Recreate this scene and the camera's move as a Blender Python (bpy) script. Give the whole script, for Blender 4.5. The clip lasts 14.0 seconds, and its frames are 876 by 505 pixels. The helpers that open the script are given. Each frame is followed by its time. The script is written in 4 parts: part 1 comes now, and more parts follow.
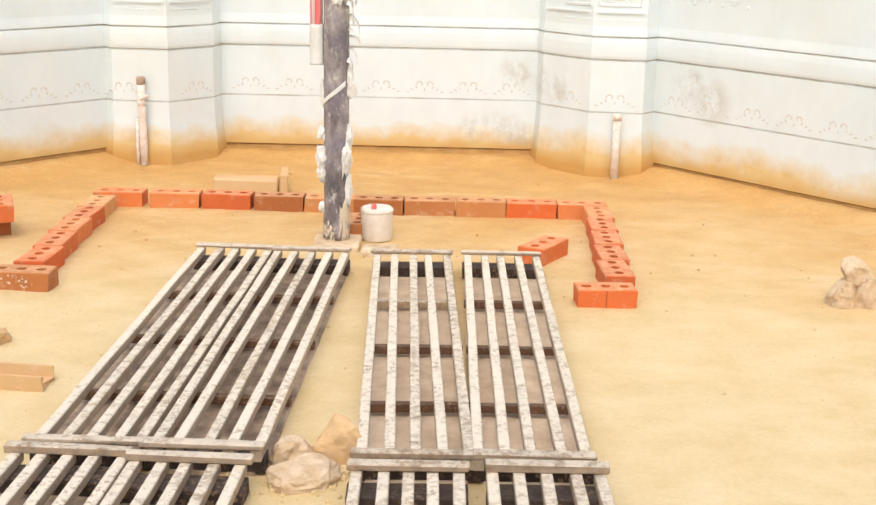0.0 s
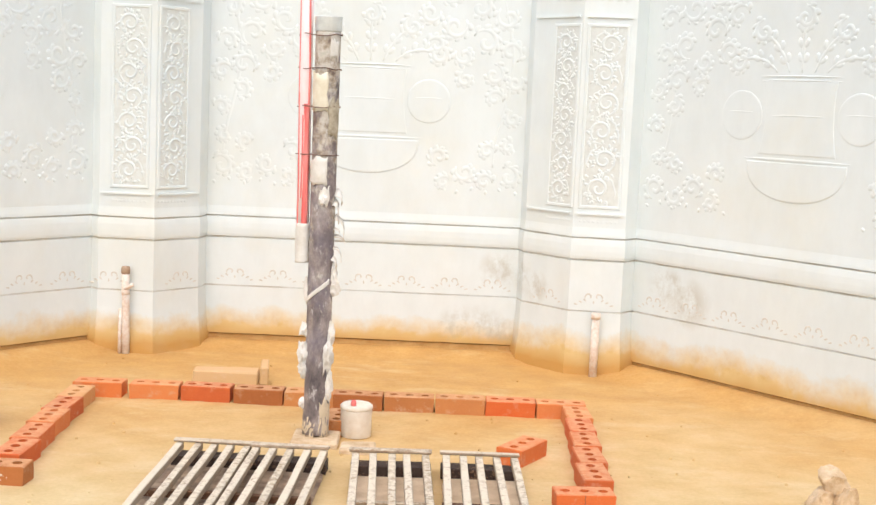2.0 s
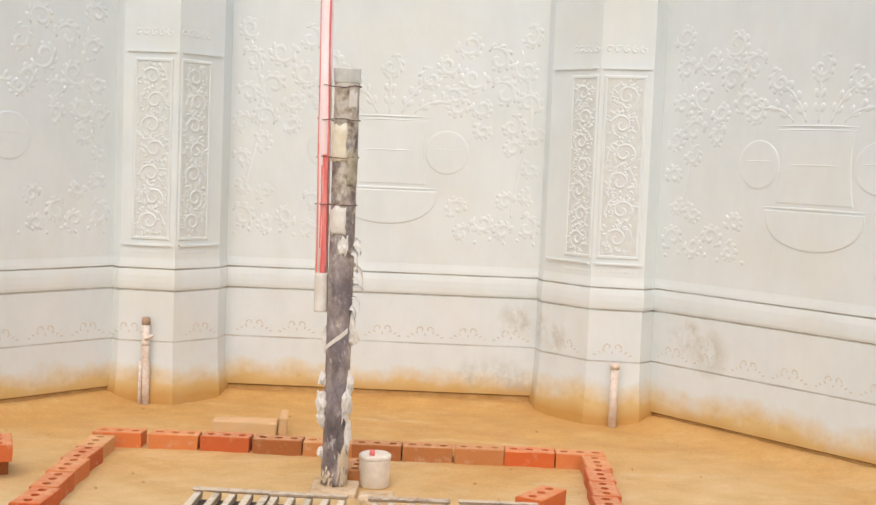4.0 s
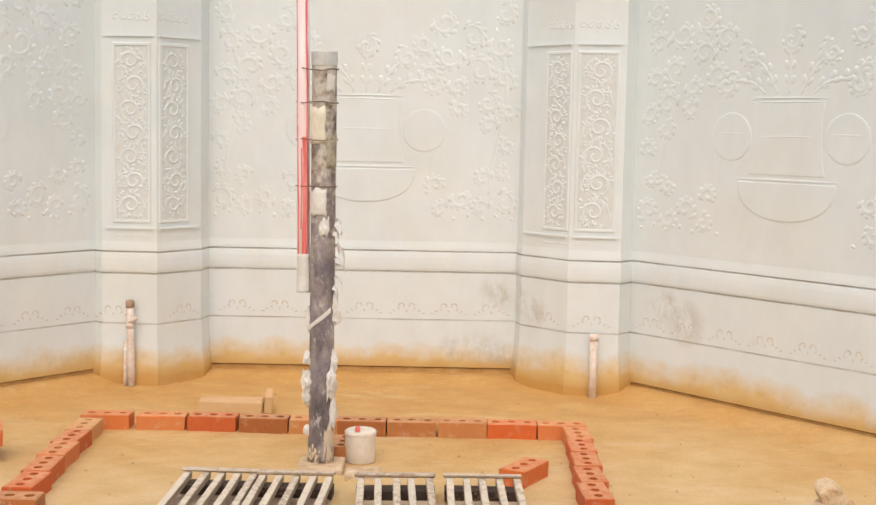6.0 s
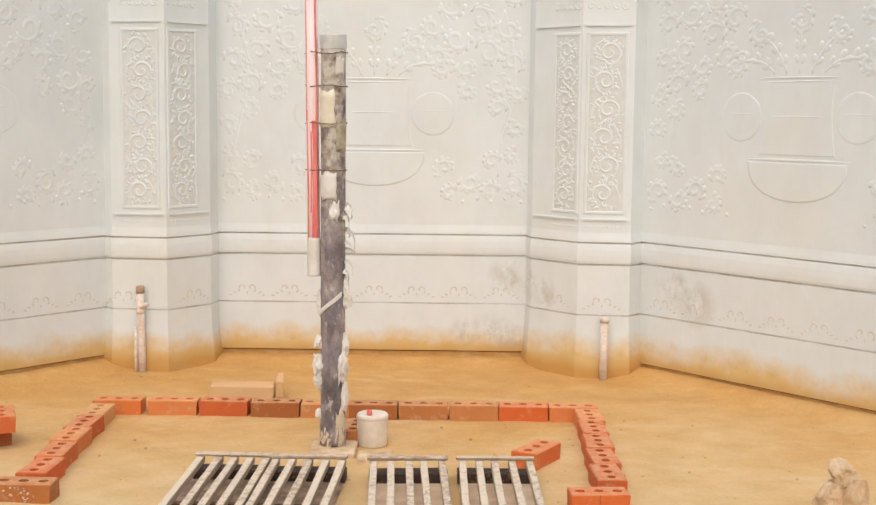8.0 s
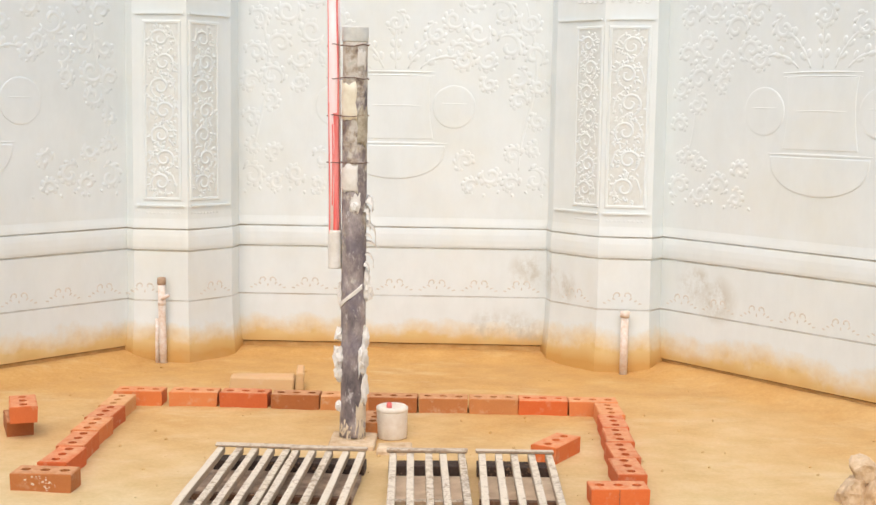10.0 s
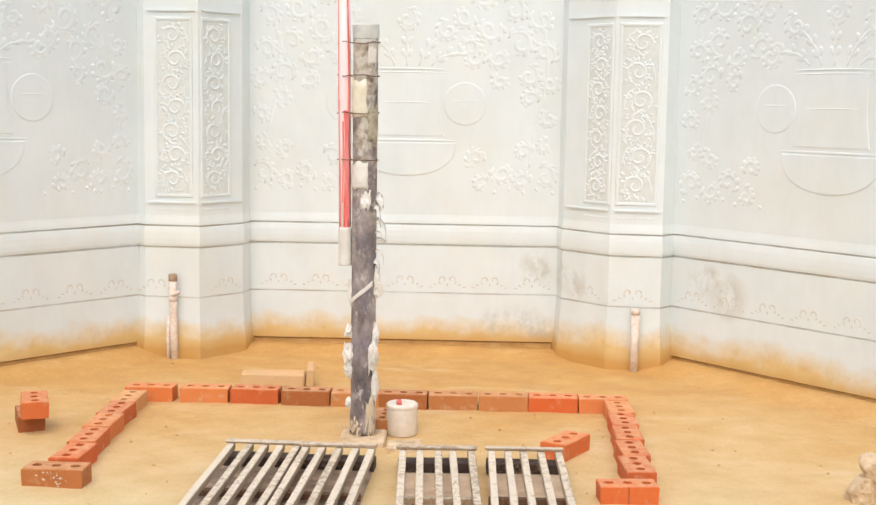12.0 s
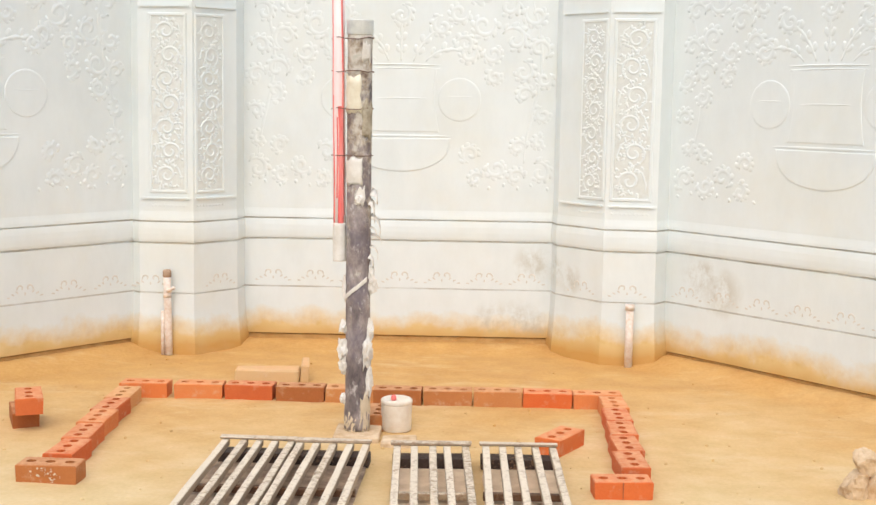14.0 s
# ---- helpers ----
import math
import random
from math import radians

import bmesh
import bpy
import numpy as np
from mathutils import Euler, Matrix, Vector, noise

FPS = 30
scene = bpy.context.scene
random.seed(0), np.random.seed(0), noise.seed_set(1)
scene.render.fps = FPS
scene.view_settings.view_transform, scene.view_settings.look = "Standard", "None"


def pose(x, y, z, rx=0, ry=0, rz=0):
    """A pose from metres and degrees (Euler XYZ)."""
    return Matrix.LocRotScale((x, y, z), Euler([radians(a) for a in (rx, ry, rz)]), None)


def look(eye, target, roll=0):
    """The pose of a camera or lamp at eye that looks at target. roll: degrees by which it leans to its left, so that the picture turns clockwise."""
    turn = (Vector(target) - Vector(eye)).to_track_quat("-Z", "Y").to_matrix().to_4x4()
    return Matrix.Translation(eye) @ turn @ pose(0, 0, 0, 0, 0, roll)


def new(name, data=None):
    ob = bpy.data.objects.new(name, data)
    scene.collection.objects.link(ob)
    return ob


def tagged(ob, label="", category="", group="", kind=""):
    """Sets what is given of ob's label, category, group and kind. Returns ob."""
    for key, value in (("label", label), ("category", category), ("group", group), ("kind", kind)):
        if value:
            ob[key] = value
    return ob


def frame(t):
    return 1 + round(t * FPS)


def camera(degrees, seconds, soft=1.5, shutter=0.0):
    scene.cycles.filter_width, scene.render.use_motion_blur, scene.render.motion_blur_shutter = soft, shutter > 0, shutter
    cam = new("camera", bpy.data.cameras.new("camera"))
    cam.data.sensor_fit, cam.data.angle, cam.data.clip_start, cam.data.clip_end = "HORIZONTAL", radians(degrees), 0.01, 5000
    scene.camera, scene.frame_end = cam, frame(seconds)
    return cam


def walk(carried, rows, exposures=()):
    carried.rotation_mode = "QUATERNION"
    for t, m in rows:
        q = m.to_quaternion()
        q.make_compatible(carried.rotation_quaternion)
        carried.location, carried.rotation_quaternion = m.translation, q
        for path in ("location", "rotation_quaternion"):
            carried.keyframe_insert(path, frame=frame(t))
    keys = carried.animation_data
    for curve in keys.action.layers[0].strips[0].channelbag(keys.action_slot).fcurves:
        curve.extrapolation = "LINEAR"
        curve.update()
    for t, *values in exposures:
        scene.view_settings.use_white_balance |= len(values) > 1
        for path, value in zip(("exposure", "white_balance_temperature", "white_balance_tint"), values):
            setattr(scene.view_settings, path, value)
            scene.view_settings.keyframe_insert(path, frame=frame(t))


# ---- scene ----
cam = camera(37.3, 14.0)
PATH = [
    (0, (1.383, -5.9, 1.359), (1.373, -3.965, 0.853), 1.2),
    (0.5, (1.38, -5.908, 1.373), (1.375, -3.963, 0.907), 1.5),
    (1, (1.374, -5.911, 1.398), (1.375, -3.95, 1.005), 1.9),
    (1.5, (1.362, -5.923, 1.416), (1.374, -3.946, 1.111), 2.3),
    (2, (1.372, -5.935, 1.435), (1.386, -3.948, 1.205), 2.5),
    (2.5, (1.39, -5.957, 1.412), (1.399, -3.963, 1.254), 2.4),
    (2.7, (1.408, -5.955, 1.406), (1.412, -3.959, 1.275), 2.3),
    (4.8, (1.366, -5.972, 1.425), (1.335, -3.979, 1.258), 2.2),
    (5, (1.372, -5.984, 1.427), (1.344, -3.991, 1.256), 2.0),
    (5.5, (1.369, -6.022, 1.443), (1.371, -4.03, 1.268), 1.6),
    (6, (1.374, -6.045, 1.453), (1.388, -4.054, 1.262), 1.1),
    (6.5, (1.366, -6.037, 1.444), (1.38, -4.047, 1.245), 0.8),
    (7, (1.356, -6.043, 1.447), (1.371, -4.053, 1.247), 0.7),
    (7.5, (1.364, -6.041, 1.445), (1.37, -4.051, 1.241), 0.7),
    (8, (1.358, -6.039, 1.446), (1.362, -4.051, 1.231), 0.6),
    (10.5, (1.354, -6.04, 1.439), (1.319, -4.053, 1.215), 0.9),
    (11, (1.359, -6.036, 1.439), (1.318, -4.049, 1.215), 0.9),
    (11.5, (1.358, -6.042, 1.44), (1.315, -4.055, 1.214), 0.9),
    (12, (1.363, -6.044, 1.445), (1.318, -4.058, 1.215), 0.9),
    (12.5, (1.362, -6.044, 1.436), (1.321, -4.057, 1.204), 0.8),
    (13, (1.362, -6.043, 1.441), (1.323, -4.058, 1.202), 0.8),
    (13.5, (1.367, -6.041, 1.442), (1.328, -4.056, 1.202), 0.8),
    (14, (1.365, -6.044, 1.444), (1.328, -4.059, 1.208), 0.9),
]
EXPOSURES = [(0.0, 0.42, 6450, 8), (1.0, 0.41, 6450, 8), (1.5, 0.43, 6450, 8), (2.5, 0.22, 6500, 11), (5.0, 0.01, 6900, 12), (7.5, -0.03, 6950, 13),
             (8.2, -0.03, 6950, 13), (10.5, 0.24, 6600, 10), (14.0, 0.24, 6550, 9)]
walk(cam, [(t, look(eye, target, roll)) for t, eye, target, roll in PATH], EXPOSURES)

# ---- light: an overcast sky over the open court, and a wide soft sun ----
world = bpy.data.worlds.new("sky")
scene.world = world
world.use_nodes = True
wn = world.node_tree
sky = wn.nodes.new("ShaderNodeTexSky")
sky.sky_type, sky.sun_disc = "NISHITA", False
sky.sun_elevation, sky.sun_rotation = radians(58), radians(190)
sky.dust_density, sky.air_density, sky.ozone_density = 4.0, 1.0, 0.6
wn.links.new(sky.outputs[0], wn.nodes["Background"].inputs["Color"])
wn.nodes["Background"].inputs["Strength"].default_value = 0.15
sun_data = bpy.data.lights.new("sun", "SUN")
sun_data.energy, sun_data.angle, sun_data.color = 1.15, radians(110), (1.0, 0.985, 0.95)
sun = new("sun", sun_data)
sun.matrix_world = look((0.8, -5.7, 9.9), (1.0, 0.5, 0.0))


# ---- materials ----
def material(name):
    m = bpy.data.materials.new(name)
    m.use_nodes = True
    return m, m.node_tree.nodes, m.node_tree.links, m.node_tree.nodes["Principled BSDF"]


def tex(nodes, links, scale, detail=6.0, rough=0.6, vec=None, stretch=None):
    n = nodes.new("ShaderNodeTexNoise")
    n.inputs["Scale"].default_value, n.inputs["Detail"].default_value, n.inputs["Roughness"].default_value = scale, detail, rough
    if vec is not None:
        if stretch:
            mp = nodes.new("ShaderNodeMapping")
            mp.inputs["Scale"].default_value = stretch
            links.new(vec, mp.inputs["Vector"])
            vec = mp.outputs[0]
        links.new(vec, n.inputs["Vector"])
    return n.outputs["Fac"]


def ramp(nodes, links, fac, stops):
    r = nodes.new("ShaderNodeValToRGB")
    while len(r.color_ramp.elements) < len(stops):
        r.color_ramp.elements.new(0.5)
    for e, (p, c) in zip(r.color_ramp.elements, stops):
        e.position = p
        e.color = (*c, 1) if len(c) == 3 else c
    links.new(fac, r.inputs["Fac"])
    return r.outputs["Color"]


def mix(nodes, links, fac, a, b, kind="MIX"):
    n = nodes.new("ShaderNodeMix")
    n.data_type, n.blend_type = "RGBA", kind
    for sock, v in ((n.inputs[0], fac), (n.inputs[6], a), (n.inputs[7], b)):
        if isinstance(v, (int, float)):
            sock.default_value = v
        elif isinstance(v, tuple):
            sock.default_value = (*v, 1)
        else:
            links.new(v, sock)
    return n.outputs[2]


def calc(nodes, links, op, a, b=0.0, clamp=False):
    n = nodes.new("ShaderNodeMath")
    n.operation, n.use_clamp = op, clamp
    for sock, v in ((n.inputs[0], a), (n.inputs[1], b)):
        if isinstance(v, (int, float)):
            sock.default_value = v
        else:
            links.new(v, sock)
    return n.outputs[0]


def bump(nodes, links, bsdf, height, strength, distance):
    b = nodes.new("ShaderNodeBump")
    b.inputs["Strength"].default_value, b.inputs["Distance"].default_value = strength, distance
    links.new(height, b.inputs["Height"])
    links.new(b.outputs[0], bsdf.inputs["Normal"])


def position(nodes):
    return nodes.new("ShaderNodeNewGeometry").outputs["Position"]


def mud_material():
    m, n, l, b = material("ochre mud")
    p = position(n)
    big = tex(n, l, 0.9, 5, 0.6, p)
    mid = tex(n, l, 4.5, 7, 0.65, p, (1.0, 1.15, 1.0))
    fine = tex(n, l, 60, 5, 0.7, p)
    c = ramp(n, l, mid, [(0.32, (0.59, 0.45, 0.215)), (0.52, (0.67, 0.525, 0.285)), (0.7, (0.72, 0.595, 0.37))])
    # deeper, darker orange mud towards the wall, along an uneven front
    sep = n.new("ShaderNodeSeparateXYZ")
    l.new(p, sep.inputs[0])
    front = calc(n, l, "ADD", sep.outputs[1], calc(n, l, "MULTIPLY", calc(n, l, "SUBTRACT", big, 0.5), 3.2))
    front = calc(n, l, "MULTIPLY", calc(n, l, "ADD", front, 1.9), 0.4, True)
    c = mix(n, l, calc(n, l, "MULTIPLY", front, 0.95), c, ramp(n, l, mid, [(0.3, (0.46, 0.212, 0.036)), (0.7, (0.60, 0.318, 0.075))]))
    pale = ramp(n, l, tex(n, l, 2.2, 8, 0.7, p, (0.6, 1.6, 1.0)), [(0.54, (0, 0, 0)), (0.68, (1, 1, 1))])
    c = mix(n, l, calc(n, l, "MULTIPLY", pale, 0.45), c, (0.73, 0.60, 0.38))
    c = mix(n, l, 0.22, c, ramp(n, l, fine, [(0.3, (0.42, 0.26, 0.10)), (0.7, (0.75, 0.55, 0.29))]))
    l.new(c, b.inputs["Base Color"])
    l.new(ramp(n, l, big, [(0.3, (0.62,) * 3), (0.7, (0.85,) * 3)]), b.inputs["Roughness"])
    bump(n, l, b, calc(n, l, "ADD", calc(n, l, "MULTIPLY", fine, 0.3), mid), 0.34, 0.010)
    return m


def marble_material():
    m, n, l, b = material("white marble, mud-stained")
    p = position(n)
    sep = n.new("ShaderNodeSeparateXYZ")
    l.new(p, sep.inputs[0])
    cloud = tex(n, l, 2.3, 6, 0.6, p)
    vein = tex(n, l, 9, 8, 0.7, p, (1, 1, 0.35))
    c = ramp(n, l, cloud, [(0.3, (0.655, 0.72, 0.725)), (0.55, (0.705, 0.77, 0.775)), (0.75, (0.735, 0.80, 0.81))])
    c = mix(n, l, 0.3, c, ramp(n, l, vein, [(0.35, (0.65, 0.70, 0.69)), (0.6, (0.735, 0.79, 0.785))]))
    # splashed mud: an uneven tide mark, plus thin runs above it
    tide = calc(n, l, "ADD", calc(n, l, "MULTIPLY", tex(n, l, 3.0, 6, 0.65, p), 0.30), 0.075)
    wet = calc(n, l, "DIVIDE", calc(n, l, "SUBTRACT", tide, sep.outputs[2]), 0.13)
    wet = calc(n, l, "MULTIPLY", ramp(n, l, wet, [(0.0, (0, 0, 0)), (0.45, (0.5,) * 3), (0.9, (0.95,) * 3)]), 1.0)
    c = mix(n, l, wet, c, ramp(n, l, tex(n, l, 14, 5, 0.6, p), [(0.3, (0.60, 0.40, 0.13)), (0.7, (0.71, 0.54, 0.25))]))
    # thick mud caked right at the ground
    cake = calc(n, l, "MULTIPLY", calc(n, l, "SUBTRACT", calc(n, l, "ADD", 0.055, calc(n, l, "MULTIPLY", tex(n, l, 7.0, 5, 0.6, p), 0.14)), sep.outputs[2]), 13.0, True)
    c = mix(n, l, calc(n, l, "MULTIPLY", cake, 0.9), c, (0.545, 0.295, 0.075))
    # brown dirt caught in the joints, here and there worn away
    worn = ramp(n, l, tex(n, l, 6.0, 5, 0.6, p), [(0.38, (0.25,) * 3), (0.6, (1, 1, 1))])
    for z, half in ((0.345, 0.0045), (0.6235, 0.005), (0.744, 0.005)):
        gap = calc(n, l, "ABSOLUTE", calc(n, l, "SUBTRACT", sep.outputs[2], z))
        joint = calc(n, l, "LESS_THAN", gap, half)
        c = mix(n, l, calc(n, l, "MULTIPLY", calc(n, l, "MULTIPLY", joint, worn), 0.6), c, (0.40, 0.33, 0.245))
    # grey-green mildew in patches on the lower course
    spot = ramp(n, l, tex(n, l, 9.0, 8, 0.72, p, (1.0, 1.0, 0.8)), [(0.42, (0, 0, 0)), (0.58, (1, 1, 1))])
    low = ramp(n, l, sep.outputs[2], [(0.06, (0, 0, 0)), (0.10, (1, 1, 1)), (0.56, (1, 1, 1)), (0.62, (0, 0, 0))])
    close = 0.0
    for place, reach in (((1.56, 1.41, 0.15), 0.15), ((1.69, 1.41, 0.13), 0.17), ((1.80, 1.40, 0.11), 0.14), ((1.78, 1.41, 0.50), 0.13), ((1.90, 1.34, 0.49), 0.12),
                         ((2.66, 0.90, 0.52), 0.15), ((2.75, 0.79, 0.44), 0.15), ((1.98, 1.22, 0.44), 0.10)):
        near = n.new("ShaderNodeVectorMath")
        near.operation = "DISTANCE"
        l.new(p, near.inputs[0])
        near.inputs[1].default_value = place
        close = calc(n, l, "MAXIMUM", close, ramp(n, l, near.outputs["Value"], [(0.35 * reach, (1, 1, 1)), (reach, (0.04,) * 3)]))
    spot = calc(n, l, "MULTIPLY", spot, close)
    c = mix(n, l, calc(n, l, "MULTIPLY", calc(n, l, "MULTIPLY", spot, low), 0.52), c, (0.40, 0.37, 0.27))
    warm = ramp(n, l, tex(n, l, 1.6, 4, 0.6, p), [(0.5, (0, 0, 0)), (0.7, (1, 1, 1))])
    c = mix(n, l, calc(n, l, "MULTIPLY", warm, 0.20), c, (0.71, 0.67, 0.50))
    l.new(c, b.inputs["Base Color"])
    b.inputs["Roughness"].default_value = 0.5
    bump(n, l, b, calc(n, l, "ADD", vein, cloud), 0.12, 0.006)
    return m


def brick_material(name, stops, dust, red=0.35):
    m, n, l, b = material(name)
    p = n.new("ShaderNodeTexCoord").outputs["Object"]
    info = n.new("ShaderNodeObjectInfo")
    add = n.new("ShaderNodeVectorMath")
    add.operation = "ADD"
    l.new(p, add.inputs[0])
    l.new(info.outputs["Location"], add.inputs[1])
    p = add.outputs[0]
    tone = calc(n, l, "ADD", calc(n, l, "MULTIPLY", info.outputs["Random"], 0.72), calc(n, l, "MULTIPLY", tex(n, l, 11, 6, 0.7, p), 0.36))
    c = ramp(n, l, tone, stops)
    fine = tex(n, l, 140, 4, 0.7, p)
    c = mix(n, l, red, c, ramp(n, l, fine, [(0.3, (0.40, 0.11, 0.035)), (0.7, (0.70, 0.26, 0.09))]))
    chalk = ramp(n, l, tex(n, l, 16, 7, 0.7, p), [(0.55, (0, 0, 0)), (0.68, (1, 1, 1))])
    c = mix(n, l, calc(n, l, "MULTIPLY", chalk, dust), c, (0.62, 0.44, 0.27))
    # dust lies on what faces up
    up = n.new("ShaderNodeSeparateXYZ")
    l.new(n.new("ShaderNodeNewGeometry").outputs["Normal"], up.inputs[0])
    lie = ramp(n, l, up.outputs[2], [(0.6, (0, 0, 0)), (0.95, (1, 1, 1))])
    thin = ramp(n, l, tex(n, l, 22, 6, 0.7, p), [(0.35, (0.15,) * 3), (0.6, (0.65,) * 3)])
    c = mix(n, l, calc(n, l, "MULTIPLY", lie, thin), c, (0.70, 0.40, 0.21))
    l.new(c, b.inputs["Base Color"])
    b.inputs["Roughness"].default_value = 0.85
    bump(n, l, b, calc(n, l, "ADD", fine, chalk), 0.35, 0.004)
    return m


def timber_material(name, tone, white):
    m, n, l, b = material(name)
    p = n.new("ShaderNodeTexCoord").outputs["Object"]
    info = n.new("ShaderNodeObjectInfo")
    add = n.new("ShaderNodeVectorMath")
    add.operation = "ADD"
    l.new(p, add.inputs[0])
    l.new(info.outputs["Location"], add.inputs[1])
    p = add.outputs[0]
    grain = tex(n, l, 30, 6, 0.6, p, (1.0, 0.06, 1.0))
    c = ramp(n, l, grain, [(0.3, tuple(0.5 * v for v in tone)), (0.7, tone)])
    # lime splashes left by casting
    splash = calc(n, l, "ADD", tex(n, l, 26, 8, 0.75, p), calc(n, l, "MULTIPLY", calc(n, l, "SUBTRACT", info.outputs["Random"], 0.5), 0.14))
    lime = ramp(n, l, splash, [(0.42 - white * 0.12, (0, 0, 0)), (0.60 - white * 0.12, (1, 1, 1))])
    face = n.new("ShaderNodeSeparateXYZ")
    l.new(n.new("ShaderNodeNewGeometry").outputs["Normal"], face.inputs[0])
    lime = calc(n, l, "MULTIPLY", lime, ramp(n, l, face.outputs[2], [(0.15, (0.22,) * 3), (0.7, (1, 1, 1))]))
    c = mix(n, l, calc(n, l, "MULTIPLY", lime, 0.9 * white), c, (0.76, 0.68, 0.545))
    specks = ramp(n, l, tex(n, l, 70, 4, 0.6, p), [(0.53, (0, 0, 0)), (0.60, (1, 1, 1))])
    patchy = ramp(n, l, tex(n, l, 7, 4, 0.6, p), [(0.45, (0.06,) * 3), (0.60, (1, 1, 1))])
    c = mix(n, l, calc(n, l, "MULTIPLY", calc(n, l, "MULTIPLY", specks, patchy), 0.7), c, (0.32, 0.20, 0.115))
    l.new(c, b.inputs["Base Color"])
    b.inputs["Roughness"].default_value = 0.8
    bump(n, l, b, calc(n, l, "ADD", grain, lime), 0.5, 0.003)
    return m


def plain_material(name, a, b_col, scale, rough=0.7, metal=0.0, relief=0.2, stretch=None):
    m, n, l, b = material(name)
    p = n.new("ShaderNodeTexCoord").outputs["Object"]
    f = tex(n, l, scale, 7, 0.68, p, stretch)
    l.new(ramp(n, l, f, [(0.33, a), (0.66, b_col)]), b.inputs["Base Color"])
    b.inputs["Roughness"].default_value, b.inputs["Metallic"].default_value = rough, metal
    bump(n, l, b, f, relief, 0.005)
    return m


def pole_material():
    m, n, l, b = material("soiled dark pole paint")
    p = n.new("ShaderNodeTexCoord").outputs["Object"]
    sep = n.new("ShaderNodeSeparateXYZ")
    l.new(p, sep.inputs[0])
    blot = tex(n, l, 9, 8, 0.72, p, (1.0, 1.0, 0.55))
    c = ramp(n, l, blot, [(0.34, (0.08, 0.066, 0.07)), (0.47, (0.19, 0.155, 0.15)), (0.58, (0.33, 0.28, 0.26)), (0.70, (0.54, 0.49, 0.44))])
    blue = ramp(n, l, tex(n, l, 5.5, 5, 0.6, p), [(0.50, (0, 0, 0)), (0.62, (1, 1, 1))])
    c = mix(n, l, calc(n, l, "MULTIPLY", blue, 0.3), c, (0.19, 0.18, 0.26))
    # layers of old paper, paste and rust on the upper half, thinning out downwards
    high = calc(n, l, "MULTIPLY", calc(n, l, "SUBTRACT", sep.outputs[2], 0.75), 0.28)
    layer = calc(n, l, "ADD", tex(n, l, 13, 7, 0.7, p, (1, 1, 0.7)), high)
    c = mix(n, l, ramp(n, l, layer, [(0.56, (0, 0, 0)), (0.66, (0.85,) * 3)]), c,
            ramp(n, l, tex(n, l, 22, 5, 0.6, p), [(0.36, (0.16, 0.11, 0.08)), (0.46, (0.42, 0.35, 0.26)), (0.58, (0.62, 0.58, 0.50)), (0.7, (0.46, 0.48, 0.40))]))
    scratch = ramp(n, l, tex(n, l, 24, 8, 0.75, p, (1, 1, 0.4)), [(0.57, (0, 0, 0)), (0.64, (1, 1, 1))])
    c = mix(n, l, calc(n, l, "MULTIPLY", scratch, 0.7), c, (0.62, 0.59, 0.56))
    l.new(c, b.inputs["Base Color"])
    b.inputs["Roughness"].default_value = 0.6
    bump(n, l, b, calc(n, l, "ADD", blot, layer), 0.6, 0.005)
    return m


DARK_BEIGE = plain_material("dark beige marble carving", (0.52, 0.50, 0.43), (0.70, 0.69, 0.64), 30, 0.6)
GREYED = plain_material("greyed marble carving", (0.655, 0.70, 0.685), (0.73, 0.78, 0.775), 14, 0.6)
# greyer plate behind the scrolls, painting the shade in the carving's pits
PIT_SHADE = plain_material("marble ground darkened for pit shade", (0.60, 0.63, 0.60), (0.69, 0.735, 0.715), 24, 0.7)
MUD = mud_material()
MARBLE = marble_material()
BRICKS = {
    "red": brick_material("bright red brick", [(0.2, (0.52, 0.075, 0.016)), (0.5, (0.65, 0.12, 0.022)), (0.9, (0.68, 0.20, 0.05))], 0.35, 0.15),
    "orange": brick_material("orange-red brick", [(0.2, (0.52, 0.10, 0.022)), (0.5, (0.64, 0.155, 0.036)), (0.9, (0.68, 0.25, 0.08))], 0.45, 0.15),
    "brown": brick_material("brown brick", [(0.2, (0.27, 0.08, 0.018)), (0.5, (0.38, 0.125, 0.03)), (0.9, (0.48, 0.18, 0.05))], 0.3, 0.15),
    "tan": brick_material("tan brick", [(0.2, (0.46, 0.18, 0.055)), (0.5, (0.58, 0.25, 0.08)), (0.9, (0.64, 0.34, 0.13))], 0.6, 0.12)}
BRICK_DUSTY = brick_material("mud-coated brick", [(0.2, (0.54, 0.345, 0.155)), (0.8, (0.62, 0.43, 0.22))], 0.9, 0.08)
PALE_SHEET = plain_material("pale tan ground sheet", (0.56, 0.42, 0.28), (0.80, 0.66, 0.49), 7, 0.85, 0.0, 0.5)
# dark brown, painting the shade of the gaps in the left frames
GAP_SHADE = plain_material("dark painted gap shade", (0.17, 0.115, 0.085), (0.60, 0.45, 0.31), 9, 0.7, 0.0, 0.5)
SLAT = timber_material("lime-splashed slat", (0.46, 0.33, 0.20), 0.93)
BATTEN = timber_material("near-black batten", (0.06, 0.036, 0.028), 0.05)
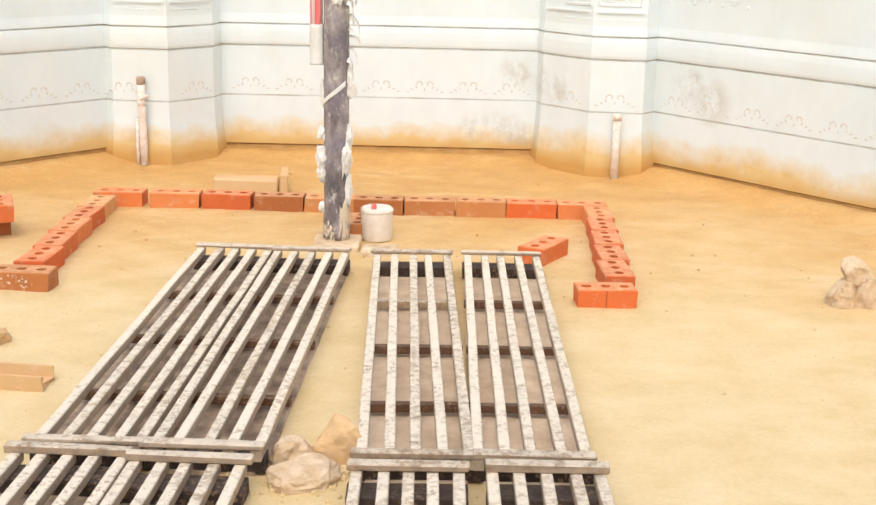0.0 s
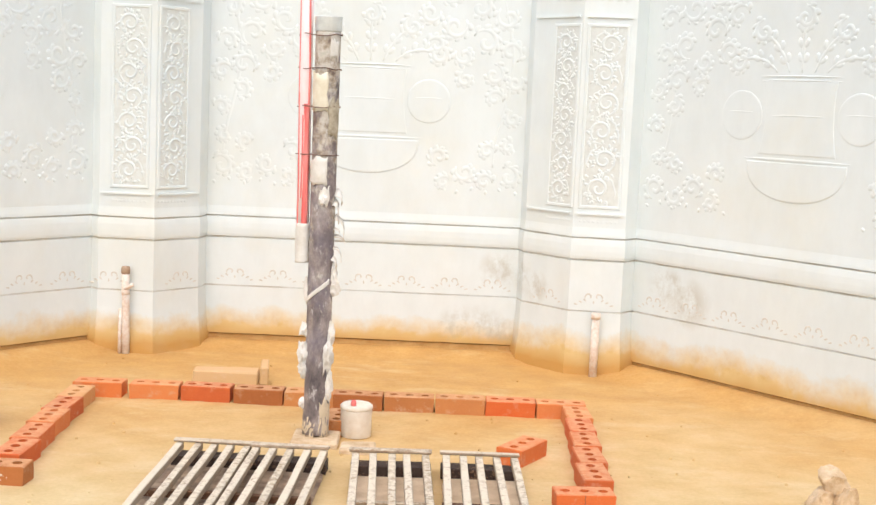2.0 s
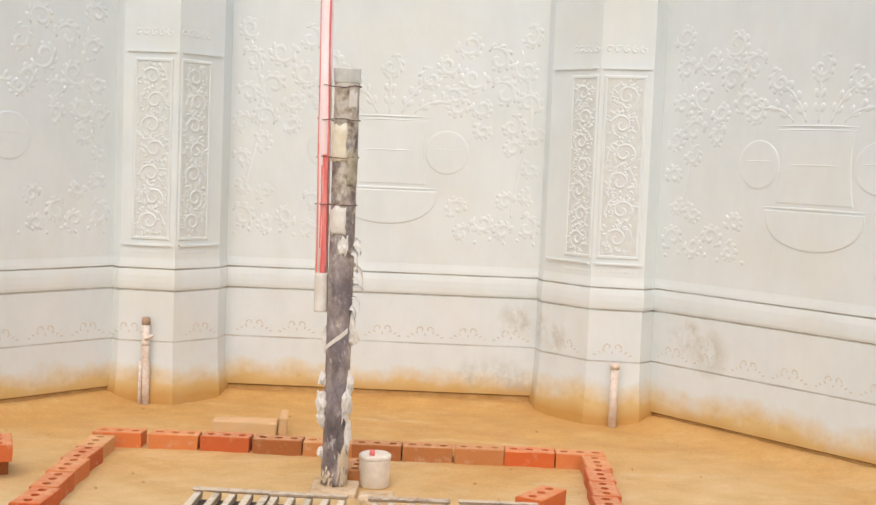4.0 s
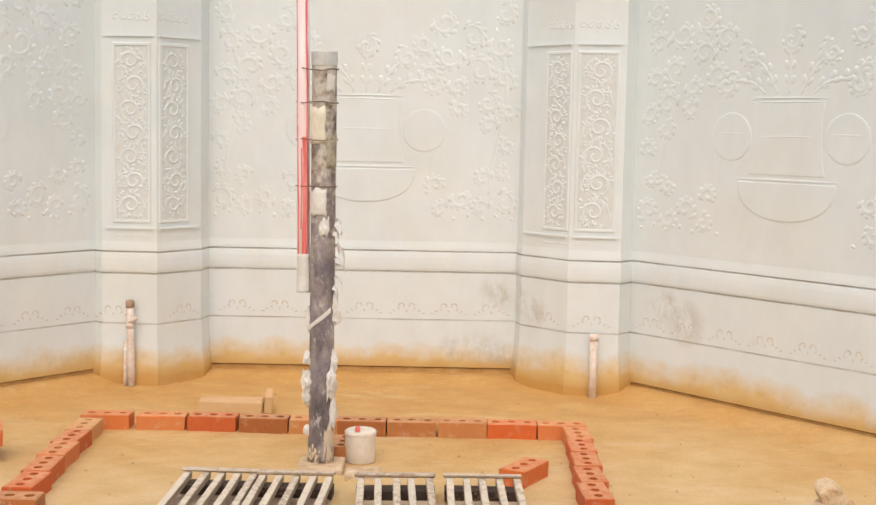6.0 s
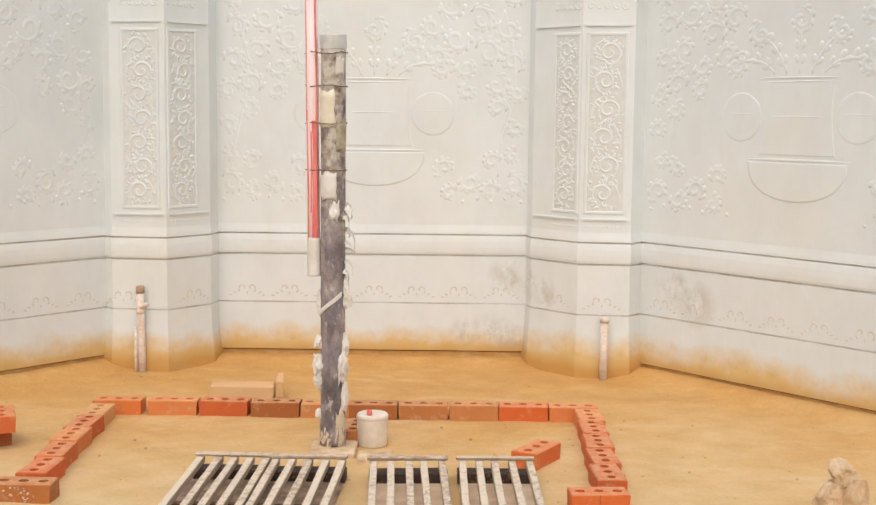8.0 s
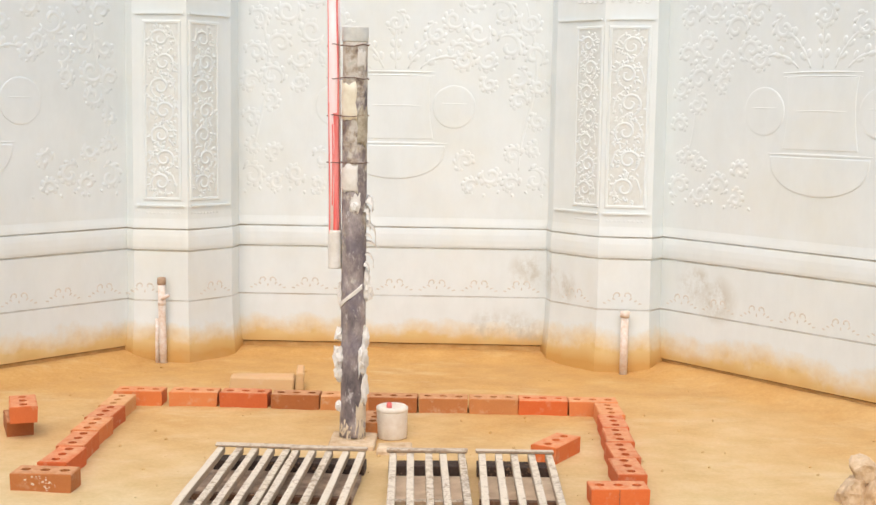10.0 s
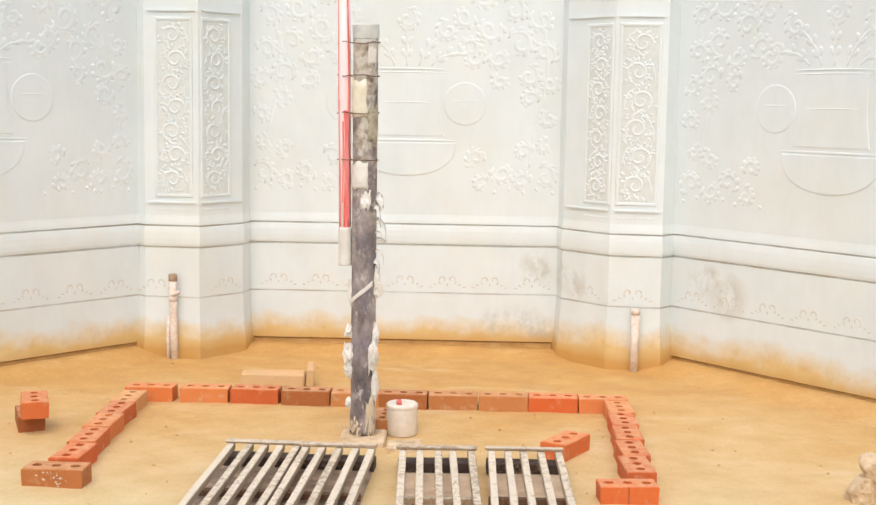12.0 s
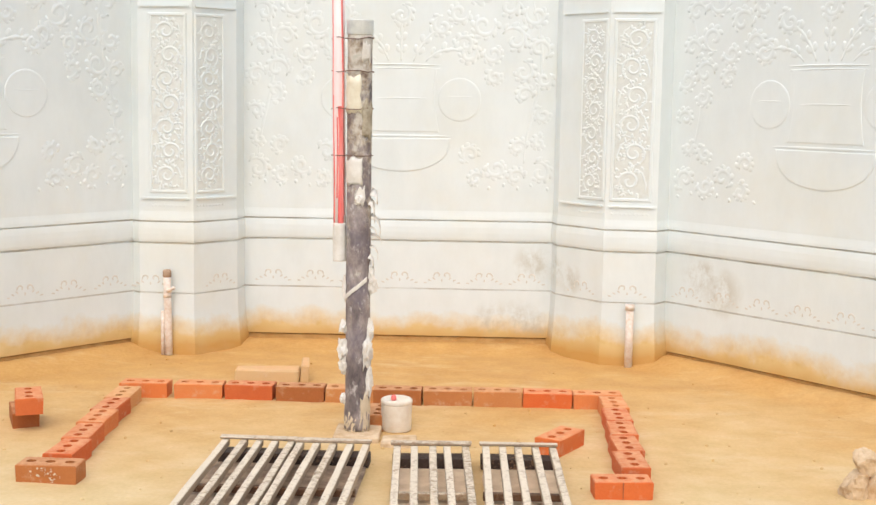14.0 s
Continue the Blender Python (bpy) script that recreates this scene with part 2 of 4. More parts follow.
BROWN_BATTEN = timber_material("dark brown batten", (0.15, 0.07, 0.033), 0.10)
FOOTING = plain_material("muddy cement footing", (0.46, 0.26, 0.08), (0.60, 0.38, 0.15), 12, 0.85, 0.0, 0.5)
BOARD = timber_material("weathered end board", (0.36, 0.24, 0.14), 0.70)
POLE = pole_material()
PAPER = plain_material("torn pale paper", (0.62, 0.58, 0.50), (0.80, 0.78, 0.73), 12)
CREAM = plain_material("yellowed paper", (0.66, 0.58, 0.42), (0.80, 0.76, 0.62), 16)
OLIVE = plain_material("rain-stained brown paper", (0.24, 0.20, 0.13), (0.52, 0.46, 0.35), 26)
ZINC = plain_material("zinc sleeve", (0.62, 0.66, 0.655), (0.78, 0.82, 0.81), 25, 0.35, 0.15, 0.1)
WIRE = plain_material("rusty tie wire", (0.10, 0.06, 0.05), (0.22, 0.12, 0.08), 60, 0.6, 0.5)
PINK = plain_material("pink-white plastic pipe", (0.83, 0.58, 0.55), (0.85, 0.76, 0.74), 5, 0.4, 0.0, 0.05, (3, 3, 0.7))
RED = plain_material("red ribbon", (0.78, 0.10, 0.09), (0.84, 0.30, 0.27), 9, 0.55, 0.0, 0.2, (3, 3, 0.5))
PLASTIC = plain_material("white plastic bucket", (0.70, 0.61, 0.49), (0.83, 0.78, 0.69), 14, 0.5)
CEMENT = plain_material("pale cement", (0.52, 0.42, 0.28), (0.70, 0.60, 0.45), 12, 0.85, 0.0, 0.5)
STONE = plain_material("broken clay lump", (0.46, 0.30, 0.16), (0.74, 0.60, 0.42), 11, 0.9, 0.0, 0.6)
RUST = plain_material("rusty brown metal", (0.30, 0.19, 0.12), (0.52, 0.38, 0.26), 30, 0.7)
PVC = plain_material("dirty white pipe", (0.66, 0.50, 0.38), (0.82, 0.79, 0.74), 28, 0.5)
PLASTER = plain_material("pale plaster", (0.78, 0.77, 0.73), (0.83, 0.82, 0.79), 3, 0.85)


# ---- building helpers ----
def finish(ob, bm, mat, smooth=False):
    bmesh.ops.recalc_face_normals(bm, faces=bm.faces)
    bm.to_mesh(ob.data)
    bm.free()
    ob.data.materials.append(mat)
    if smooth:
        for f in ob.data.polygons:
            f.use_smooth = True
    return ob


def solid(name, bm, mat, smooth=False):
    return finish(new(name, bpy.data.meshes.new(name)), bm, mat, smooth)


def part(name, bm, mat, parent, label="", smooth=False):
    ob = solid(name, bm, mat, smooth)
    ob.parent = parent
    return tagged(ob, label)


def add_box(bm, x0, x1, y0, y1, z0, z1, bevel=0.0, jitter=0.0):
    vs = [bm.verts.new((x + random.uniform(-jitter, jitter), y + random.uniform(-jitter, jitter), z + random.uniform(-jitter, jitter)))
          for x in (x0, x1) for y in (y0, y1) for z in (z0, z1)]
    fs = [bm.faces.new([vs[i] for i in q]) for q in ((0, 1, 3, 2), (4, 6, 7, 5), (0, 4, 5, 1), (2, 3, 7, 6), (0, 2, 6, 4), (1, 5, 7, 3))]
    if bevel:
        es = {e for f in fs for e in f.edges}
        bmesh.ops.bevel(bm, geom=list(es), offset=bevel, segments=1, affect="EDGES")


def add_tube(bm, pts, r, sides=8, cap=True, r_end=None):
    """A round tube along 3D points."""
    pts = [Vector(p) for p in pts]
    rings = []
    for i, p in enumerate(pts):
        d = (pts[min(i + 1, len(pts) - 1)] - pts[max(i - 1, 0)]).normalized()
        a = d.cross(Vector((0, 0, 1)))
        if a.length < 0.05:
            a = d.cross(Vector((1, 0, 0)))
        a.normalize()
        b = d.cross(a)
        rr = r if r_end is None else r + (r_end - r) * i / (len(pts) - 1)
        rings.append([bm.verts.new(p + rr * (math.cos(2 * math.pi * k / sides) * a + math.sin(2 * math.pi * k / sides) * b)) for k in range(sides)])
    for u, v in zip(rings, rings[1:]):
        for k in range(sides):
            bm.faces.new((u[k], u[(k + 1) % sides], v[(k + 1) % sides], v[k]))
    if cap:
        bm.faces.new(rings[0])
        bm.faces.new(rings[-1])


def add_lathe(bm, profile, n=24, cx=0.0, cy=0.0):
    rings = [[bm.verts.new((cx + r * math.cos(2 * math.pi * k / n), cy + r * math.sin(2 * math.pi * k / n), z)) for k in range(n)] for r, z in profile]
    for u, v in zip(rings, rings[1:]):
        for k in range(n):
            bm.faces.new((u[k], u[(k + 1) % n], v[(k + 1) % n], v[k]))
    bm.faces.new(rings[0])
    bm.faces.new(rings[-1])


# ---- the court's stellate wall: corners from left to right along its inner face ----
CORNERS = [(-2.35, -1.05), (-0.474, 1.135), (-0.425, 1.085), (-0.12, 1.06), (0.08, 1.29), (0.10, 1.425),
           (1.885, 1.41), (1.905, 1.30), (2.14, 1.03), (2.42, 0.995), (2.495, 1.09), (4.35, -1.14)]
NAMES = ["wall_west", "pilaster_west_return", "pilaster_west", "pilaster_west_inner", "pilaster_west_side", "wall_north",
         "pilaster_east_side", "pilaster_east_inner", "pilaster_east", "pilaster_east_return", "wall_east"]
SLABS = (0, 5, 10)
TOP = 2.9


def along(k):
    a, b = Vector(CORNERS[k]), Vector(CORNERS[k + 1])
    return a, (b - a).normalized(), (b - a).length


def out_normal(k):
    d = along(k)[1]
    return Vector((d.y, -d.x))


def mitre(i):
    n = [out_normal(k) for k in (i - 1, i) if 0 <= k < len(NAMES)]
    if len(n) == 1:
        return n[0]
    return (n[0] + n[1]) / (1 + n[0].dot(n[1]))


def wall_frame(k):
    """Local x along the wall, minus y out of it into the court, z up."""
    a, d, _ = along(k)
    return Matrix.Translation((a.x, a.y, 0)) @ Matrix.Rotation(math.atan2(d.y, d.x), 4, "Z")


# profile: how far the face stands out, and its height
COURSE = [(0.004, 0.05), (0.004, 0.342), (-0.002, 0.3435), (-0.002, 0.3465), (0.002, 0.348), (0.002, 0.618), (-0.004, 0.621), (-0.004, 0.626), (0.006, 0.630),
          (0.009, 0.645), (0.010, 0.672), (0.009, 0.705), (0.006, 0.730), (0.004, 0.740), (-0.003, 0.742), (-0.003, 0.746), (0.006, 0.748), (0.005, 0.765),
          (0.002, 0.785), (0.0, 0.80), (0.0, TOP)]
SLAB_FOOT = {0: 0.078, 5: 0.068, 10: 0.069}
# the pilasters' feet swell outwards below the lowest joint
SWELL = [(0.024, -0.05), (0.022, 0.05), (0.017, 0.11), (0.011, 0.18), (0.006, 0.25), (0.004, 0.32)]


def wall_piece(k):
    base = k not in SLABS
    prof = SWELL + COURSE[1:] if base else [(0.004, SLAB_FOOT[k])] + COURSE[1:]
    d, n_out = along(k)[1], out_normal(k)

    def end(i, o):
        if base and ((i == k and k - 1 in SLABS) or (i == k + 1 and k + 1 in SLABS)):
            # runs on into the slab beside it
            return Vector(CORNERS[i]) + n_out * o + d * (0.05 if i == k + 1 else -0.05)
        return Vector(CORNERS[i]) + mitre(i) * o

    bm = bmesh.new()
    deep = -0.3 if not base else -0.05
    loop = prof + [(deep, TOP), (deep, prof[0][1])]
    left = [bm.verts.new((*end(k, o), z)) for o, z in loop]
    right = [bm.verts.new((*end(k + 1, o), z)) for o, z in loop]
    n = len(loop)
    for i in range(n):
        bm.faces.new((left[i], right[i], right[(i + 1) % n], left[(i + 1) % n]))
    bm.faces.new(left)
    bm.faces.new(right)
    ob = solid(NAMES[k], bm, MARBLE)
    words = "white carved marble pilaster with muddy foot" if base else "white carved marble wall stained ochre at its foot"
    return tagged(ob, words, "wall", kind="structure")


WALLS = [wall_piece(k) for k in range(len(NAMES))]

# recessed footing under the slabs
bm = bmesh.new()
for k in SLABS:
    a, b = Vector(CORNERS[k]), Vector(CORNERS[k + 1])
    n = out_normal(k)
    q = [a - n * 0.009, b - n * 0.009, b - n * 0.28, a - n * 0.28]
    lo = [bm.verts.new((*p, -0.05)) for p in q]
    hi = [bm.verts.new((*p, SLAB_FOOT[k] - 0.007)) for p in q]
    for i in range(4):
        bm.faces.new((lo[i], lo[(i + 1) % 4], hi[(i + 1) % 4], hi[i]))
    bm.faces.new(hi)
    bm.faces.new(lo)
tagged(solid("footing", bm, FOOTING), "rough muddy cement footing set back under the slabs", "footing", kind="structure")

# unseen walls added behind the camera to close the court, low and pale for even light
for name, x0, x1, y0, y1 in (("wall_side_west", -2.65, -2.35, -8.6, -1.05), ("wall_side_east", 4.35, 4.65, -8.6, -1.14), ("wall_south", -2.65, 4.65, -8.9, -8.6)):
    bm = bmesh.new()
    add_box(bm, x0, x1, y0, y1, -0.05, 1.3)
    tagged(solid(name, bm, PLASTER), "unseen low pale wall added to close the court and bounce light", "wall", kind="structure")


# ---- ground ----
def seg_gap(x, y, k):
    a, d, length = along(k)
    v = Vector((x, y)) - a
    s = min(max(v.dot(d), 0.06), length - 0.06)
    return (v - d * s).length


# how far the mud is heaped up under each slab
HEAP = {0: 0.70, 5: 0.50, 10: 0.74}


def ground_z(x, y):
    z = 0.006 * noise.fractal(Vector((x * 1.3, y * 1.3, 0)), 1.0, 2.0, 3) + 0.003 * noise.fractal(Vector((x * 7, y * 7, 3)), 0.9, 2.0, 3)
    if y > -1.6:
        z += max(HEAP[k] * SLAB_FOOT[k] * max(0.0, min(1.0, 1.25 - seg_gap(x, y, k) / 0.20)) ** 1.3 for k in SLABS)
    return z


bm = bmesh.new()
nx, ny = 230, 330
grid = [[bm.verts.new((-2.8 + 7.6 * i / nx, -9.0 + 10.8 * j / ny, ground_z(-2.8 + 7.6 * i / nx, -9.0 + 10.8 * j / ny))) for i in range(nx + 1)] for j in range(ny + 1)]
for j in range(ny):
    for i in range(nx):
        bm.faces.new((grid[j][i], grid[j][i + 1], grid[j + 1][i + 1], grid[j + 1][i]))
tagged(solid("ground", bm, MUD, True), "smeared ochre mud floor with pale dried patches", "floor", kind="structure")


# ---- carved relief ----
def add_bead(bm, pts, w, h):
    """A half-round raised line on a wall face: points (along, up), width and height, tapering at both ends."""
    pts = [Vector(p) for p in pts]
    rows, m = [], len(pts)
    for i, p in enumerate(pts):
        d = (pts[min(i + 1, m - 1)] - pts[max(i - 1, 0)]).normalized()
        q = Vector((-d.y, d.x))
        t = min(1.0, 0.35 + 3.0 * min(i, m - 1 - i) / m)
        rows.append([bm.verts.new((p.x + q.x * w * t * u, -0.48 * h * t * v, p.y + q.y * w * t * u)) for u, v in ((-1, -0.3), (-0.75, 0.6), (0, 1.0), (0.75, 0.6), (1, -0.3))])
    for u, v in zip(rows, rows[1:]):
        for k in range(4):
            bm.faces.new((u[k], u[k + 1], v[k + 1], v[k]))
    bm.faces.new(rows[0])
    bm.faces.new(rows[-1])


def spiral(cx, cz, r, turns, start, way=1, n=26):
    out = []
    for i in range(n):
        t = i / (n - 1)
        a = start + way * turns * 2 * math.pi * t
        out.append((cx + r * (1 - 0.86 * t) * math.cos(a), cz + r * (1 - 0.86 * t) * math.sin(a)))
    return out


def leaf(cx, cz, length, angle, bend=0.5, n=8):
    out, x, z, a = [], cx, cz, angle
    for i in range(n):
        out.append((x, z))
        x, z, a = x + length / n * math.cos(a), z + length / n * math.sin(a), a + bend * 2 / n
    return out


def add_frame(bm, s0, s1, z0, z1, w, h):
    """A raised border with chamfered inner and outer edges."""
    rings = [(0.0, 0.002), (0.25 * w, -0.5 * h), (0.75 * w, -0.5 * h), (w, 0.002)]
    loops = []
    for inset, y in rings:
        loops.append([bm.verts.new((s, y, z)) for s, z in ((s0 + inset, z0 + inset), (s1 - inset, z0 + inset), (s1 - inset, z1 - inset), (s0 + inset, z1 - inset))])
    for u, v in zip(loops, loops[1:]):
        for k in range(4):
            bm.faces.new((u[k], u[(k + 1) % 4], v[(k + 1) % 4], v[k]))


def relief(name, k, bm, label="", mat=None, smooth=True):
    ob = part(name, bm, mat or MARBLE, WALLS[k], label, smooth)
    ob.matrix_basis = wall_frame(k)
    return ob


def scroll_panel(k, s0, s1, z0, z1, seed):
    """A tall framed panel filled with a rising vine: alternating spirals and leaves."""
    rng = random.Random(seed)
    bm = bmesh.new()
    add_frame(bm, s0, s1, z0, z1, 0.022, 0.014)
    relief("panel_frame", k, bm, smooth=False)
    # darker plate between the carvings in place of shaded pits
    bm = bmesh.new()
    add_box(bm, s0 + 0.018, s1 - 0.018, -0.002, 0.004, z0 + 0.018, z1 - 0.018)
    relief("panel_ground", k, bm, "", PIT_SHADE, False)
    bm = bmesh.new()
    for i in range(9):
        add_bead(bm, [(s0 + (s1 - s0) * (i + 0.6) / 9.6 + 0.004 * t, z0 - 0.06 - 0.012 * math.sin(t)) for t in range(4)], 0.004, 0.006)
    relief("small_frieze", k, bm)
    bm = bmesh.new()
    c, w = (s0 + s1) / 2, (s1 - s0) / 2 - 0.03
    count = max(4, round((z1 - z0) / (1.9 * w)))
    step = (z1 - z0 - 0.07) / count
    for i in range(count):
        z = z0 + 0.035 + step * (i + 0.5)
        way = 1 if i % 2 else -1
        r = min(w * 0.80, step * 0.52)
        add_bead(bm, spiral(c + way * w * 0.12, z, r, 1.6, -math.pi / 2 - way * 0.4, way), 0.009, 0.014)
        add_bead(bm, [(c - way * w * 0.9, z - step * 0.5), (c - way * w * 0.95, z - step * 0.1), (c - way * w * 0.7, z + step * 0.3), (c, z + step * 0.55)], 0.006, 0.009)
        for j in range(34):
            a = rng.uniform(0, 2 * math.pi)
            rr = rng.uniform(0.55, 1.25) * r
            x, zz = c + way * w * 0.12 + rr * math.cos(a), z + rr * math.sin(a)
            if abs(x - c) < w:
                add_bead(bm, leaf(x, zz, 0.030, a + rng.uniform(-0.8, 0.8), rng.choice((-0.8, 0.8)), 5), 0.0075, 0.013)
    relief("scroll_carving", k, bm)


def palmette(bm, s, z, w):
    """A small lotus: a heart of two curls with three leaves to each side."""
    for way in (-1, 1):
        add_bead(bm, spiral(s + way * w * 0.13, z + w * 0.27, w * 0.14, 0.9, math.pi / 2 * (1 - way) + way * math.pi / 2 - way * 2.6, way, 12), 0.005, 0.008)
        for j, (dx, dz, a) in enumerate(((0.20, 0.12, 1.0), (0.32, 0.08, 0.75), (0.44, 0.02, 0.5))):
            ang = a if way > 0 else math.pi - a
            add_bead(bm, leaf(s + way * dx * w, z + dz * w, w * 0.18, ang, -0.5 * way, 5), 0.005, 0.007)
    add_bead(bm, [(s, z + 0.05 * w), (s, z + 0.12 * w), (s, z + 0.2 * w)], 0.006, 0.008)


LOTUS = {0: [2.725 - 0.261 * i for i in range(9)], 2: [0.06], 3: [0.185], 5: [0.169 + 0.2455 * i for i in range(7)], 7: [0.193], 8: [0.135], 10: [0.152 + 0.250 * i for i in range(10)]}
for k, places in LOTUS.items():
    for s in places:
        bm = bmesh.new()
        palmette(bm, s, 0.372, 0.19)
        relief("palmette", k, bm, "", DARK_BEIGE)

# tall carved panels on the pilasters, thin fillets above and below them, a small frieze above
for k, s0, s1 in ((2, 0.058, 0.276), (3, 0.012, 0.222), (7, 0.150, 0.350), (8, 0.020, 0.250)):
    scroll_panel(k, s0, s1, 0.90, 1.885, 11 + k)
    length = along(k)[2]
    bm = bmesh.new()
    e0, e1 = (0.02, length - 0.02)
    for z in (0.868, 1.915):
        add_box(bm, e0, e1, -0.010, 0.002, z, z + 0.010)
    relief("fillet", k, bm, smooth=False)
    bm = bmesh.new()
    for i in range(5):
        s = s0 + (s1 - s0) * (i + 0.5) / 5
        add_bead(bm, spiral(s, 2.02, 0.024, 1.1, 0.5 * i, 1, 12), 0.005, 0.007)
    relief("frieze_carving", k, bm, "", GREYED)


def add_pad(bm, outline, h, edge):
    """A low raised shape with a sloping edge: outline points (along, up)."""
    mid = Vector((sum(p[0] for p in outline) / len(outline), sum(p[1] for p in outline) / len(outline)))
    rings = []
    for inset, y in ((0.0, 0.002), (0.3 * edge, -0.7 * h), (edge, -h)):
        row = []
        for p in outline:
            d = mid - Vector(p)
            q = Vector(p) + d.normalized() * min(inset, d.length * 0.5)
            row.append(bm.verts.new((q.x, y, q.y)))
        rings.append(row)
    n = len(outline)
    for u, v in zip(rings, rings[1:]):
        for i in range(n):
            bm.faces.new((u[i], u[(i + 1) % n], v[(i + 1) % n], v[i]))
    bm.faces.new(rings[-1])


def acanthus(bm, x, z, r, start, way, rng):
    """A curling leaf: a broad scroll with lobes along its back."""
    curl = spiral(x, z, r, 1.15, start, way, 24)
    add_bead(bm, curl, 0.015, 0.005)
    for j in range(1, 15, 2):
        px, pz = curl[j]
        a = math.atan2(pz - z, px - x)
        add_bead(bm, leaf(px, pz, 0.50 * r + 0.016, a + way * 0.7, way * 0.9, 6), rng.uniform(0.011, 0.019), 0.0042)


def field(k, s0, s1, c, seed):
    """A wide carved field: a broad bowl under a vase in its middle, a disc to each side, curling foliage round them."""
    rng = random.Random(seed)
    lip = 1.215
    bm = bmesh.new()
    arc = [(c - 0.288 * math.cos(math.pi * i / 23), lip - 0.195 * math.sin(math.pi * i / 23) ** 0.8) for i in range(24)]
    add_pad(bm, arc, 0.0045, 0.012)
    add_bead(bm, [(c - 0.30 + 0.6 * i / 11, lip + 0.012) for i in range(12)], 0.008, 0.008)
    relief("bowl_carving", k, bm, smooth=False)
    bm = bmesh.new()
    side = [1.25 + 0.36 * i / 15 for i in range(16)]
    wide = [0.185 + 0.9 * (z - 1.44) ** 2 + 0.012 * math.cos(9 * z) for z in side]
    add_pad(bm, [(c - w, z) for w, z in zip(wide, side)] + [(c + w, z) for w, z in reversed(list(zip(wide, side)))], 0.003, 0.010)
    for z, hw in ((1.44, 0.185), (1.61, 0.225), (1.63, 0.225)):
        add_bead(bm, [(c - hw + 2 * hw * i / 11, z + 0.003 * math.sin(3.0 * i / 11)) for i in range(12)], 0.005, 0.011)
    relief("vase_carving", k, bm, smooth=False)
    for way in (-1, 1):
        x = c + way * 0.335
        bm = bmesh.new()
        add_pad(bm, [(x + 0.125 * math.cos(2 * math.pi * i / 28), 1.437 + 0.125 * math.sin(2 * math.pi * i / 28)) for i in range(28)], 0.0035, 0.010)
        add_bead(bm, [(x - 0.10 + 0.022 * i, 1.455) for i in range(10)], 0.005, 0.011)
        acanthus(bm, x, 1.42, 0.055, rng.uniform(0, 6), way, rng)
        relief("disc_carving", k, bm, smooth=False)
    # foliage: curling leaves in the lower corners, along the sides and above
    bm = bmesh.new()
    for lo, hi in ((s0, c - 0.30), (c + 0.30, s1)):
        outer = lo if lo == s0 else hi
        way = 1 if lo == s0 else -1
        span = hi - lo
        for dx, z, r in ((0.06, 1.03, 0.062), (0.20, 1.00, 0.050), (0.31, 1.05, 0.058), (0.43, 0.985, 0.045), (0.07, 1.20, 0.040),
                         (0.05, 1.56, 0.055), (0.17, 1.60, 0.068), (0.08, 1.73, 0.060), (0.22, 1.78, 0.075), (0.34, 1.70, 0.055),
                         (0.19, 1.17, 0.045), (0.46, 1.13, 0.050), (0.05, 1.36, 0.045), (0.16, 1.47, 0.050), (0.50, 1.75, 0.060), (0.54, 1.93, 0.065), (0.33, 1.57, 0.045),
                         (0.40, 1.86, 0.070), (0.10, 1.92, 0.065), (0.26, 1.97, 0.070), (0.08, 2.10, 0.060), (0.42, 2.05, 0.065)):
            if dx + r < span + 0.1:
                turn = rng.choice((-1, 1))
                acanthus(bm, outer + way * (dx + 0.02), z, r * rng.uniform(0.9, 1.1), rng.uniform(0, 6.3), turn, rng)
        for i in range(int(span / 0.085)):
            x = outer + way * (0.04 + 0.085 * i)
            add_bead(bm, leaf(x, 0.925 + 0.02 * (i % 2), 0.030, math.pi / 2 + rng.uniform(-0.8, 0.8), 0.6, 5), 0.009, 0.007)
        x = outer + way * 0.13
        add_bead(bm, [(x + 0.045 * math.sin(5.5 * z + seed), z) for z in [1.08 + 0.022 * i for i in range(44)]], 0.010, 0.003)
    # leaves and scrolls rising out of the vase
    for q in range(5):
        lean = (q - 2) / 2
        stem = leaf(c + 0.07 * (q - 2), 1.65, 0.28, math.pi / 2 - 0.75 * lean, -0.7 * lean, 16)
        add_bead(bm, stem, 0.010, 0.005)
        acanthus(bm, stem[-1][0], stem[-1][1], 0.06, math.pi / 2, 1 if q % 2 else -1, rng)
        for j in range(3, 15, 4):
            for way in (-1, 1):
                add_bead(bm, leaf(stem[j][0], stem[j][1], 0.06, math.pi / 2 - 0.75 * lean + way * 0.9, -way * 0.6, 6), rng.uniform(0.013, 0.019), 0.005)
    relief("foliage_carving", k, bm)


field(5, 0.0, 1.785, 0.90, 5)
field(10, 0.03, 1.93, 0.98, 6)
field(0, 2.88 - 1.93, 2.88 - 0.03, 1.90, 7)


# ---- bricks ----
BL, BW, BH = 0.230, 0.112, 0.073


